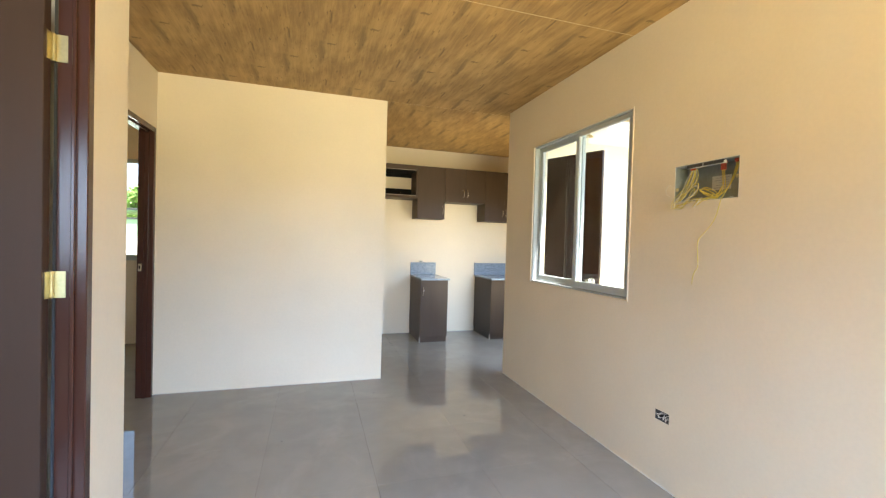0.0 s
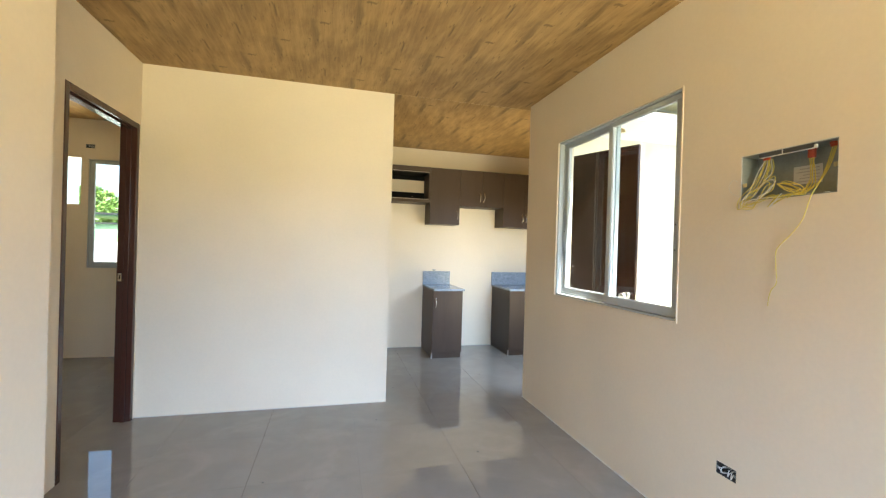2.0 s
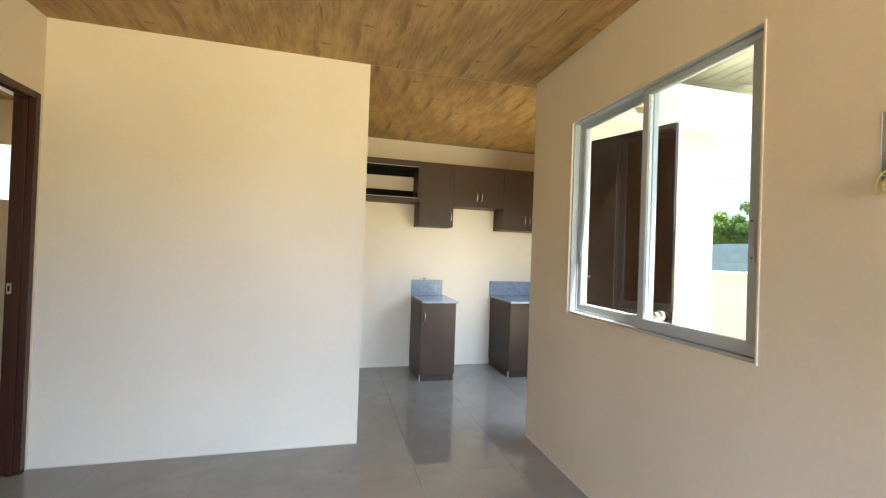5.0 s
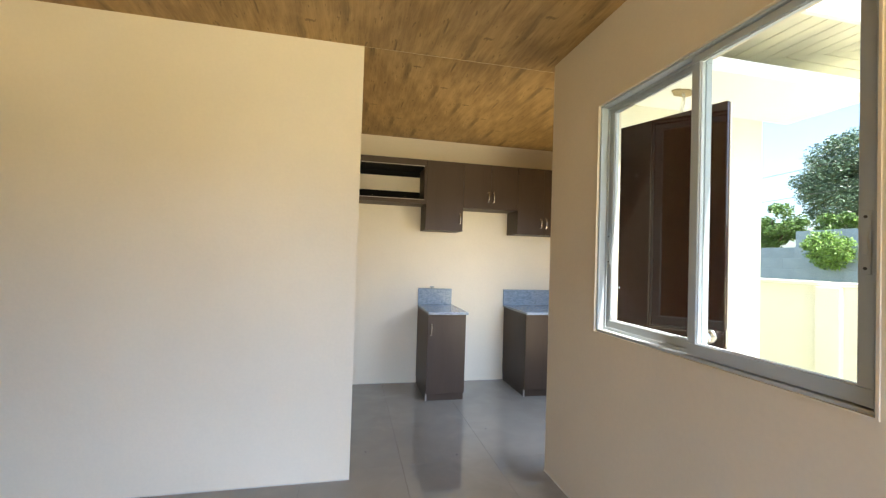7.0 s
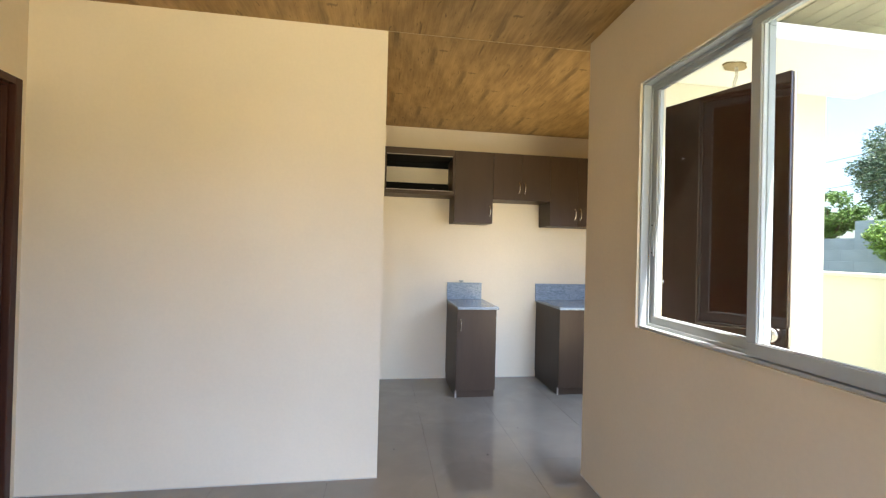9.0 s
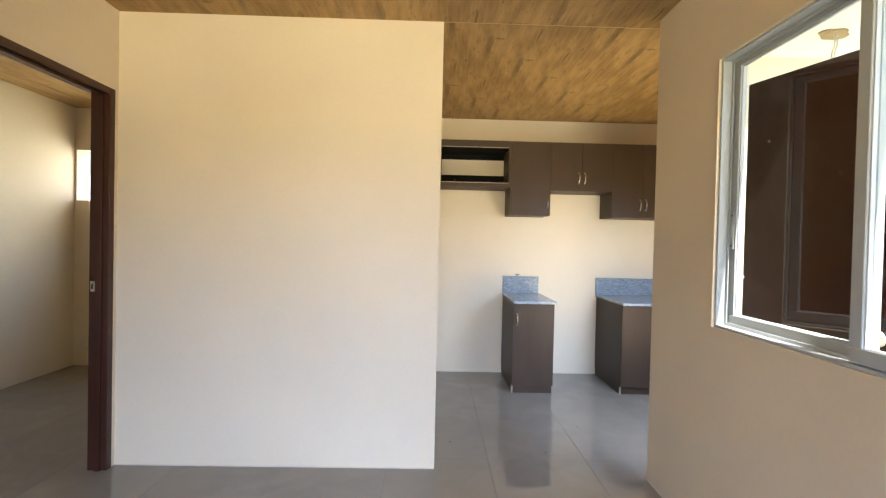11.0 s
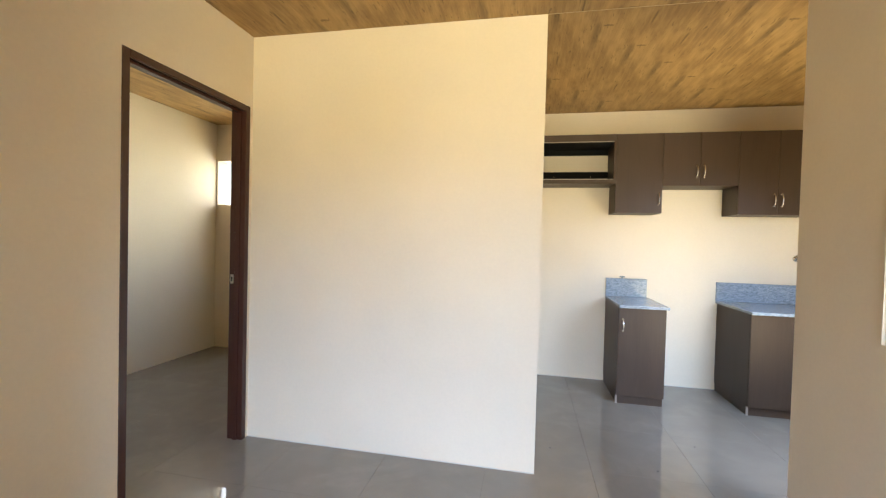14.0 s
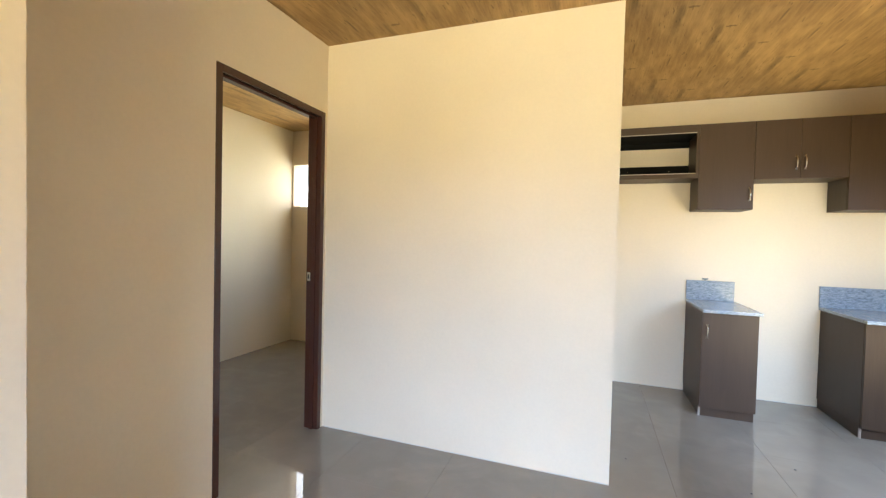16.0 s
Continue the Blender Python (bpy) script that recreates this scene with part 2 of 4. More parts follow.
def tile_mat(name, color):
    """Polished porcelain: faint clouding, smears of dried cleaning water and dust that dull the gloss."""
    m = bpy.data.materials.new(name)
    m.use_nodes = True
    nt = m.node_tree
    N, L = nt.nodes, nt.links
    b = N["Principled BSDF"]
    geo, oi = N.new("ShaderNodeNewGeometry"), N.new("ShaderNodeObjectInfo")

    def field(scale, detail, dist, rough=0.55):
        n = N.new("ShaderNodeTexNoise")
        n.inputs["Scale"].default_value, n.inputs["Detail"].default_value = scale, detail
        n.inputs["Distortion"].default_value, n.inputs["Roughness"].default_value = dist, rough
        L.new(geo.outputs["Position"], n.inputs["Vector"])
        return n.outputs[0]

    smear = ramp_of(nt, field(1.7, 5, 1.6, 0.6), 0.50, 0.68, 0, 1)
    speck = ramp_of(nt, field(38, 3, 0.2), 0.66, 0.76, 0, 1)
    tone = calc(nt, "MULTIPLY", ramp_of(nt, field(5, 5, 0.3), 0.3, 0.7, 0.955, 1.045), calc(nt, "MULTIPLY_ADD", oi.outputs["Random"], 0.06, 0.97))
    tone = calc(nt, "MULTIPLY", tone, calc(nt, "MULTIPLY_ADD", smear, 0.10, 1.0))
    tone = calc(nt, "MULTIPLY", tone, calc(nt, "MULTIPLY_ADD", speck, 0.06, 1.0))
    sc = N.new("ShaderNodeVectorMath")
    sc.operation = "SCALE"
    sc.inputs[0].default_value = color
    L.new(tone, sc.inputs["Scale"])
    L.new(sc.outputs[0], b.inputs["Base Color"])
    L.new(calc(nt, "ADD", calc(nt, "MULTIPLY_ADD", smear, 0.035, 0.004), calc(nt, "MULTIPLY", speck, 0.03)), b.inputs["Roughness"])
    b.inputs["Specular IOR Level"].default_value = 0.72
    return m


def granite(name, base, dark, light):
    m = bpy.data.materials.new(name)
    m.use_nodes = True
    N, L = m.node_tree.nodes, m.node_tree.links
    b = N["Principled BSDF"]
    tc = N.new("ShaderNodeTexCoord")
    mp = N.new("ShaderNodeMapping")
    mp.inputs["Scale"].default_value = (0.30, 0.8, 1.4)
    L.new(tc.outputs["Object"], mp.inputs[0])
    n = N.new("ShaderNodeTexNoise")
    n.inputs["Scale"].default_value, n.inputs["Detail"].default_value, n.inputs["Roughness"].default_value = 150, 5, 0.78
    L.new(mp.outputs[0], n.inputs["Vector"])
    cr = N.new("ShaderNodeValToRGB")
    e = cr.color_ramp.elements
    e[0].position, e[0].color = 0.38, (*dark, 1)
    e[1].position, e[1].color = 0.66, (*light, 1)
    cr.color_ramp.elements.new(0.5).color = (*base, 1)
    L.new(n.outputs[0], cr.inputs[0])
    L.new(cr.outputs[0], b.inputs["Base Color"])
    b.inputs["Roughness"].default_value = 0.16
    return m


def glass_mat():
    m = bpy.data.materials.new("window_glass")
    m.use_nodes = True
    N, L = m.node_tree.nodes, m.node_tree.links
    N.remove(N["Principled BSDF"])
    tr, gl, fr, mx = N.new("ShaderNodeBsdfTransparent"), N.new("ShaderNodeBsdfGlossy"), N.new("ShaderNodeLayerWeight"), N.new("ShaderNodeMixShader")
    fr.inputs[0].default_value = 0.5
    tr.inputs[0].default_value = (0.93, 0.97, 0.96, 1)
    gl.inputs["Roughness"].default_value = 0.01
    p5, sc = N.new("ShaderNodeMath"), N.new("ShaderNodeMath")
    p5.operation, sc.operation = "POWER", "MULTIPLY_ADD"
    p5.inputs[1].default_value = 5
    sc.inputs[1].default_value, sc.inputs[2].default_value = 0.9, 0.012
    L.new(fr.outputs["Facing"], p5.inputs[0])
    L.new(p5.outputs[0], sc.inputs[0])
    L.new(sc.outputs[0], mx.inputs[0])
    L.new(tr.outputs[0], mx.inputs[1])
    L.new(gl.outputs[0], mx.inputs[2])
    L.new(mx.outputs[0], N["Material Output"].inputs[0])
    return m


def leaf_mat(name, color):
    """Leaves that differ one by one in tone."""
    m = bpy.data.materials.new(name)
    m.use_nodes = True
    N, L = m.node_tree.nodes, m.node_tree.links
    b = N["Principled BSDF"]
    g, r, sc = N.new("ShaderNodeNewGeometry"), N.new("ShaderNodeMapRange"), N.new("ShaderNodeVectorMath")
    r.inputs[3].default_value, r.inputs[4].default_value = 0.45, 1.7
    sc.operation = "SCALE"
    sc.inputs[0].default_value = color
    L.new(g.outputs["Random Per Island"], r.inputs[0])
    L.new(r.outputs[0], sc.inputs["Scale"])
    L.new(sc.outputs[0], b.inputs["Base Color"])
    b.inputs["Roughness"].default_value = 0.45
    return m


CREAM = (0.725, 0.622, 0.462)
M_WALL = mat("cream_wall_paint", CREAM, 0.62, var=0.065, scale=1.3, bump=0.10, bump_scale=60, spec=0.3, wave=0.16)
M_OUT = mat("cream_exterior_paint", (0.84, 0.80, 0.65), 0.75, var=0.06, scale=3, bump=0.2, bump_scale=90, spec=0.2)
M_WHITE = mat("white_paint", (0.80, 0.79, 0.74), 0.6, var=0.03, scale=4, bump=0.05)
M_CEIL = ceiling_print("printed_wood_ceiling", (0.20, 0.112, 0.037), (0.44, 0.275, 0.104))
M_SEAM = mat("seam_filler", (0.58, 0.45, 0.27), 0.6)
M_CAB = wood_print("brown_laminate", (0.049, 0.0295, 0.0175), (0.055, 0.0335, 0.0205), 0.46, (9, 9, 1.2), (60, 60, 5), (160, 160, 5), 0.05)
M_EDGE = mat("edge_banding", (0.33, 0.29, 0.25), 0.5)
M_BLACK = mat("black_board", (0.005, 0.005, 0.005), 0.8, spec=0.15)
M_DOOR = mat("dark_maroon_door_paint", (0.052, 0.019, 0.013), 0.2, var=0.12, scale=5, bump=0.12, bump_scale=45, stretch=(1, 1, 0.12))
M_FLUSH = mat("dark_brown_veneer", (0.018, 0.0055, 0.0027), 0.03, var=0.15, scale=4, bump=0.0, bump_scale=9, spec=0.36, rvar=0.01, stretch=(3, 3, 0.25))
M_PATCH = mat("raw_plywood_patch", (0.34, 0.26, 0.14), 0.9, var=0.3, scale=40)
M_LEAF = mat("plum_brown_door_paint", (0.056, 0.032, 0.022), 0.48, spec=0.25, var=0.10, scale=5, bump=0.10, bump_scale=45, stretch=(1, 1, 0.12))
M_TILE = tile_mat("polished_grey_tile", (0.228, 0.202, 0.161))
M_GROUT = mat("grey_grout", (0.175, 0.157, 0.132), 0.9)
M_ALU = mat("grey_aluminium", (0.40, 0.435, 0.44), 0.5, metal=0.0, var=0.04, scale=8, bump=0.02)
# for small dark parts, and for the painted shade in the hinge gap
M_DARK = mat("dark_parts_and_gap_shade", (0.05, 0.05, 0.05), 0.7)
M_VINYL = mat("grey_vinyl_seal", (0.50, 0.53, 0.54), 0.6)
M_GLASS = glass_mat()
M_GRANITE = granite("speckled_grey_granite", (0.27, 0.315, 0.35), (0.13, 0.165, 0.195), (0.43, 0.475, 0.51))
M_STEEL = mat("galvanised_steel", (0.27, 0.29, 0.26), 0.45, metal=0.4, var=0.2, scale=20, bump=0.1)
M_CHROME = mat("satin_metal", (0.72, 0.70, 0.66), 0.22, metal=1.0, var=0.03)
M_BRASS = mat("worn_brass", (0.60, 0.53, 0.29), 0.36, metal=0.9, var=0.15, scale=30)
M_YELLOW = mat("yellow_wire", (0.62, 0.50, 0.09), 0.45)
M_GREYWIRE = mat("white_wire", (0.62, 0.60, 0.54), 0.45)
M_ORANGE = mat("orange_conduit", (0.42, 0.055, 0.018), 0.55, var=0.2, scale=30)
M_PAPER = mat("paper_label", (0.60, 0.60, 0.57), 0.8)
M_SILL = mat("pale_grout", (0.55, 0.50, 0.42), 0.85, var=0.2, scale=9)
M_INK = mat("label_print", (0.38, 0.38, 0.37), 0.8)
M_CONC = mat("porch_concrete", (0.76, 0.72, 0.63), 0.85, var=0.15, scale=5, bump=0.3)
M_CHB = mat("grey_block_wall", (0.27, 0.31, 0.35), 0.9, var=0.2, scale=4, bump=0.4, per_object=0.05)
M_GROUND = mat("dry_earth_and_grass", (0.16, 0.17, 0.075), 0.95, var=0.35, scale=0.8, bump=0.5, bump_scale=8)
M_SOFFIT = mat("cream_soffit_board", (0.72, 0.66, 0.48), 0.6, var=0.3, scale=7, stretch=(1, 0.35, 1))
M_GREENROOF = mat("pale_green_sheet", (0.42, 0.58, 0.36), 0.5, var=0.1)
M_MINT = mat("pale_mint_paint", (0.74, 0.82, 0.76), 0.7, var=0.05, scale=3, bump=0.1)
M_BARK = mat("bark", (0.10, 0.075, 0.05), 0.95, var=0.3, scale=8, bump=0.6, bump_scale=40)
M_LEAF_DARK = leaf_mat("dark_leaves", (0.095, 0.140, 0.085))
M_LEAF_MID = leaf_mat("green_leaves", (0.10, 0.17, 0.035))
M_LEAF_LIGHT = leaf_mat("bright_leaves", (0.17, 0.27, 0.05))


# ---------- mesh helpers ----------
def mesh_of(name, bm, material):
    me = bpy.data.meshes.new(name)
    bmesh.ops.recalc_face_normals(bm, faces=bm.faces[:])
    bm.to_mesh(me)
    bm.free()
    for m in material if isinstance(material, (list, tuple)) else (material,):
        me.materials.append(m)
    return me


def part(name, bm, material, parent=None, label="", smooth=False):
    me = mesh_of(name, bm, material)
    if smooth:
        me.shade_smooth()
    ob = new(name, me)
    ob.parent = parent
    if label:
        ob["label"] = label
    return ob


def thing(name, place, label, category, group="", kind="", rz=0):
    ob = new(name)
    ob.empty_display_size = 0.1
    ob.matrix_world = pose(*place, 0, 0, rz)
    return tagged(ob, label, category, group, kind)


def box(bm, lo, hi, bevel=0.0, segs=1):
    r = bmesh.ops.create_cube(bm, size=1)
    vs = r["verts"]
    for v in vs:
        v.co = Vector([lo[i] + (v.co[i] + 0.5) * (hi[i] - lo[i]) for i in range(3)])
    if bevel:
        es = list({e for v in vs for e in v.link_edges})
        bmesh.ops.bevel(bm, geom=es, offset=bevel, segments=segs, affect="EDGES", profile=0.5)
    return bm


def boxes(*bb, bevel=0.0, segs=1):
    bm = bmesh.new()
    for lo, hi in bb:
        box(bm, lo, hi, bevel, segs)
    return bm


def rod(bm, a, b, r, n=12, r2=None):
    a, b = Vector(a), Vector(b)
    d = b - a
    q = d.to_track_quat("Z", "Y").to_matrix().to_4x4()
    bmesh.ops.create_cone(bm, cap_ends=True, segments=n, radius1=r, radius2=r if r2 is None else r2, depth=d.length, matrix=Matrix.Translation((a + b) / 2) @ q)
    return bm


def tube(bm, pts, r, n=6):
    """A round wire through the points, smoothed."""
    P = [Vector(p) for p in pts]
    path = []
    for i in range(len(P) - 1):
        p0, p1, p2, p3 = P[max(i - 1, 0)], P[i], P[i + 1], P[min(i + 2, len(P) - 1)]
        for k in range(6):
            t = k / 6
            path.append(0.5 * ((2 * p1) + (p2 - p0) * t + (2 * p0 - 5 * p1 + 4 * p2 - p3) * t * t + (3 * p1 - p0 - 3 * p2 + p3) * t ** 3))
    path.append(P[-1])
    rings = []
    for i, c in enumerate(path):
        d = (path[min(i + 1, len(path) - 1)] - path[max(i - 1, 0)])
        if d.length < 1e-6:
            d = Vector((0, 0, 1))
        q = d.to_track_quat("Z", "Y").to_matrix()
        rings.append([bm.verts.new(c + q @ Vector((r * math.cos(2 * math.pi * j / n), r * math.sin(2 * math.pi * j / n), 0))) for j in range(n)])
    for a, b in zip(rings, rings[1:]):
        for j in range(n):
            bm.faces.new((a[j], a[(j + 1) % n], b[(j + 1) % n], b[j]))
    return bm


def wall(name, axis, lo, hi, a0, a1, z0, z1, holes=(), material=None, label="painted plaster wall"):
    """A wall between lo and hi on the axis, along a0..a1 on the other, with through holes (b0, b1, zlo, zhi)."""
    cuts_a = sorted({a0, a1, *[h[0] for h in holes], *[h[1] for h in holes]})
    cuts_z = sorted({z0, z1, *[h[2] for h in holes], *[h[3] for h in holes]})
    na, nz = len(cuts_a) - 1, len(cuts_z) - 1

    def solid(i, j):
        if not (0 <= i < na and 0 <= j < nz):
            return False
        ca, cz = (cuts_a[i] + cuts_a[i + 1]) / 2, (cuts_z[j] + cuts_z[j + 1]) / 2
        return not any(h[0] < ca < h[1] and h[2] < cz < h[3] for h in holes)

    bm = bmesh.new()

    def P(d, a, z):
        return bm.verts.new((d, a, z) if axis == "x" else (a, d, z))

    for i in range(na):
        for j in range(nz):
            if not solid(i, j):
                continue
            A0, A1, Z0, Z1 = cuts_a[i], cuts_a[i + 1], cuts_z[j], cuts_z[j + 1]
            for d in (lo, hi):
                bm.faces.new([P(d, A0, Z0), P(d, A1, Z0), P(d, A1, Z1), P(d, A0, Z1)])
            for di, dj, e in ((-1, 0, ((A0, Z0), (A0, Z1))), (1, 0, ((A1, Z0), (A1, Z1))), (0, -1, ((A0, Z0), (A1, Z0))), (0, 1, ((A0, Z1), (A1, Z1)))):
                if not solid(i + di, j + dj):
                    (p, q), (r, s) = e
                    bm.faces.new([P(lo, p, q), P(lo, r, s), P(hi, r, s), P(hi, p, q)])
    bmesh.ops.remove_doubles(bm, verts=bm.verts, dist=1e-5)
    ob = part(name, bm, material or M_WALL)
    return tagged(ob, label, "wall", kind="structure")


# ---------- large structure ----------
WIN = (2.640, 3.824, 0.971, 2.142)          # window in the window wall: y0 y1 z0 z1
EBOX = (1.969, 2.318, 1.539, 1.729)         # distribution box recess
OUTB = (2.300, 2.395, 0.352, 0.407)         # low socket box
DOOR = (3.537, 4.395, -0.02, 2.130)           # bedroom doorway, frame outside
DOOR1 = (1.470, 2.330, -0.02, 2.130)          # front bedroom doorway
BWIN = (-2.136, -1.136, 0.975, 2.155)       # bedroom window: x0 x1 z0 z1
BAC = (-2.715, -2.204, 1.660, 2.165)        # small high opening beside it
PDOOR = (2.215, 3.095, -0.02, 2.130)          # porch doorway
FWIN = (0.28, 2.02, 0.95, 2.15)            # front window behind the start
F1WIN = (-2.35, -1.15, 0.95, 2.15)          # front bedroom window

wall("wall_window_side", "x", XR, XR + 0.13, YB, YR, -0.02, ZC, [(WIN[0], WIN[1], WIN[2], WIN[3]), EBOX, OUTB], label="cream plaster wall with a window and open electrical boxes")
wall("wall_partition", "y", YF, YF + T, XL - T, XE, -0.02, ZC, label="cream painted partition wall with an open end")
wall("wall_kitchen_side", "x", XE - T, XE, YF + T, YK, -0.02, ZC, label="cream painted wall at the kitchen")
wall("wall_bedroom_door", "x", XL - T, XL, YJ, YF, -0.02, ZC, [DOOR], label="cream painted wall with a bedroom doorway")
wall("wall_bath", "x", XL - T, XL, YF + T, YK, -0.02, ZC, label="cream painted bedroom side wall")
wall("wall_jog", "y", YJ - T, YJ, XBL, XJ, -0.02, ZC, label="cream painted wall between the bedrooms")
wall("wall_front_bedroom", "x", XJ - T, XJ, YB, YJ - T, -0.02, ZC, [DOOR1], label="cream painted wall with the front bedroom doorway")
wall("wall_back", "y", YK, YK + 0.14, XBL - 0.14, XKR + 0.14, -0.02, ZC, [(BWIN[0], BWIN[1], BWIN[2], BWIN[3]), BAC, (-2.168, -2.082, 2.272, 2.312)], label="cream painted back wall with a window and a small high opening")
wall("wall_front", "y", YB - 0.14, YB, XBL - 0.14, XR + 0.13, -0.02, ZC, [FWIN, F1WIN], label="cream painted front wall with windows")
wall("wall_bedroom_outer", "x", XBL - 0.14, XBL, YB, YK, -0.02, ZC, label="cream painted outer bedroom wall")
wall("wall_porch", "y", YR - 0.12, YR, XR + 0.13, XKR + 0.14, -0.02, ZC, [PDOOR], label="cream painted porch wall with an open doorway", material=M_OUT)
wall("wall_kitchen_outer", "x", XKR, XKR + 0.14, YR, YK, -0.02, ZC, label="cream painted outer kitchen wall")

# floor bed; its tiles come last in the file
floor = tagged(part("floor", boxes(((XBL - 0.14, YB - 0.14, -0.12), (XKR + 0.14, YK + 0.14, -0.010))), M_GROUT), "glossy grey tiled floor with thin joints", "floor", kind="structure")

# ceiling: printed panels with filled seams
bm = bmesh.new()
ycuts = [YB - 0.14, 0.91, 2.668, 4.424, YK + 0.14]
for y0, y1 in zip(ycuts, ycuts[1:]):
    box(bm, (XBL - 0.14, y0 + 0.004, ZC), (XR + 0.13, y1 - 0.004, ZC + 0.02))
box(bm, (XR + 0.13, YR - 0.12, ZC), (XKR + 0.14, 4.420, ZC + 0.02))
box(bm, (XR + 0.13, 4.428, ZC), (XKR + 0.14, YK + 0.14, ZC + 0.02))
nwood = len(bm.faces)
box(bm, (XBL - 0.14, YB - 0.14, ZC + 0.0015), (XR + 0.13, YK + 0.14, ZC + 0.16))
box(bm, (XR + 0.13, YR - 0.12, ZC + 0.0015), (XKR + 0.14, YK + 0.14, ZC + 0.16))
bm.faces.ensure_lookup_table()
for i, f in enumerate(bm.faces):
    f.material_index = 0 if i < nwood else 1
tagged(part("ceiling", bm, [M_CEIL, M_SEAM]), "ceiling panels printed with brown wood grain", "ceiling", kind="structure")


# ---------- windows ----------
def sliding_window(name, axis, plane, depth, a0, a1, z0, z1, label, sign=1):
    """Aluminium sliding window in a hole: two sashes on two tracks. plane: inner face; sign: the way out along the axis."""
    root = thing(name, (0, 0, 0), label, "window", kind="structure")

    def bx(d0, d1, A0, A1, Z0, Z1):
        p, q = sorted((plane + sign * d0, plane + sign * d1))
        return ((p, A0, Z0), (q, A1, Z1)) if axis == "x" else ((A0, p, Z0), (A1, q, Z1))

    e, i = 0.006, 0.001
    # thin plaster bead round the hole
    part("trim", boxes(bx(-0.006, -0.0005, a0 - e, a1 + e, z0 - e, z0 + i), bx(-0.006, -0.0005, a0 - e, a1 + e, z1 - i, z1 + e), bx(-0.006, -0.0005, a0 - e, a0 + i, z0 + i, z1 - i), bx(-0.006, -0.0005, a1 - i, a1 + e, z0 + i, z1 - i)), M_WALL, root, "cream plaster bead")
    f, g = 0.012, 0.001
    part("frame", boxes(bx(0.006, 0.098, a0 + g, a1 - g, z0 + g, z0 + f), bx(0.006, 0.098, a0 + g, a1 - g, z1 - f, z1 - g), bx(0.006, 0.098, a0 + g, a0 + f, z0 + f, z1 - f), bx(0.006, 0.098, a1 - f, a1 - g, z0 + f, z1 - f), bevel=0.0015), M_ALU, root, "grey aluminium frame")
    part("track", boxes(bx(0.044, 0.048, a0 + f, a1 - f, z0 + f, z0 + f + 0.014), bx(0.044, 0.048, a0 + f, a1 - f, z1 - f - 0.014, z1 - f), bx(0.044, 0.048, a1 - f - 0.012, a1 - f, z0 + f + 0.014, z1 - f - 0.014), bx(0.044, 0.048, a0 + f, a0 + f + 0.012, z0 + f + 0.014, z1 - f - 0.014)), M_ALU, root)
    mid = (a0 + a1) / 2
    for d0, A0, A1 in ((0.054, mid - 0.024, a1 - f - 0.002), (0.014, a0 + f + 0.002, mid + 0.004)):
        s, d1 = 0.038, d0 + 0.028
        zz0, zz1 = z0 + f + 0.004, z1 - f - 0.004
        sash = part("sash", boxes(bx(d0, d1, A0, A1, zz0, zz0 + 0.046), bx(d0, d1, A0, A1, zz1 - 0.028, zz1), bx(d0, d1, A0, A0 + s, zz0 + 0.046, zz1 - 0.028), bx(d0, d1, A1 - s, A1, zz0 + 0.046, zz1 - 0.028), bevel=0.002), M_ALU, root, "grey aluminium sash")
        g0, g1 = d0 + 0.011, d0 + 0.016
        pane = part("pane", boxes(bx(g0, g1, A0 + s - 0.004, A1 - s + 0.004, zz0 + 0.043, zz1 - 0.025)), M_GLASS, sash, "clear glass pane")
        pane.visible_shadow = False
        part("seal", boxes(bx(g0 - 0.004, g1 + 0.004, A0 + s, A1 - s, zz0 + 0.046, zz0 + 0.050), bx(g0 - 0.004, g1 + 0.004, A0 + s, A1 - s, zz1 - 0.032, zz1 - 0.028), bx(g0 - 0.004, g1 + 0.004, A0 + s, A0 + s + 0.004, zz0 + 0.050, zz1 - 0.032), bx(g0 - 0.004, g1 + 0.004, A1 - s - 0.004, A1 - s, zz0 + 0.050, zz1 - 0.032)), M_VINYL, sash)
        la = A1 - s / 2 if d0 > 0.04 else A0 + s / 2
        lock = part("latch", boxes(bx(d0 - 0.005, d0, la - 0.011, la + 0.011, 1.315, 1.475), bx(d0 - 0.009, d0 - 0.005, la - 0.006, la + 0.006, 1.365, 1.425), bevel=0.0015), M_ALU, sash, "recessed aluminium latch")
        for zz in (1.330, 1.460):
            c = bx(d0 - 0.007, d0 - 0.005, la, la, zz, zz)
            part("screw", rod(bmesh.new(), c[0], c[1], 0.004, 8), M_DARK, sash)
    return root


sliding_window("window_1", "x", XR, 0.13, WIN[0], WIN[1], WIN[2], WIN[3], "grey aluminium sliding window with two clear panes")
sliding_window("window_2", "y", YK, 0.14, BWIN[0], BWIN[1], BWIN[2], BWIN[3], "grey aluminium sliding bedroom window")
sliding_window("window_3", "y", YB, 0.14, FWIN[0], FWIN[1], FWIN[2], FWIN[3], "grey aluminium sliding front window", sign=-1)
sliding_window("window_4", "y", YB, 0.14, F1WIN[0], F1WIN[1], F1WIN[2], F1WIN[3], "grey aluminium sliding front bedroom window", sign=-1)


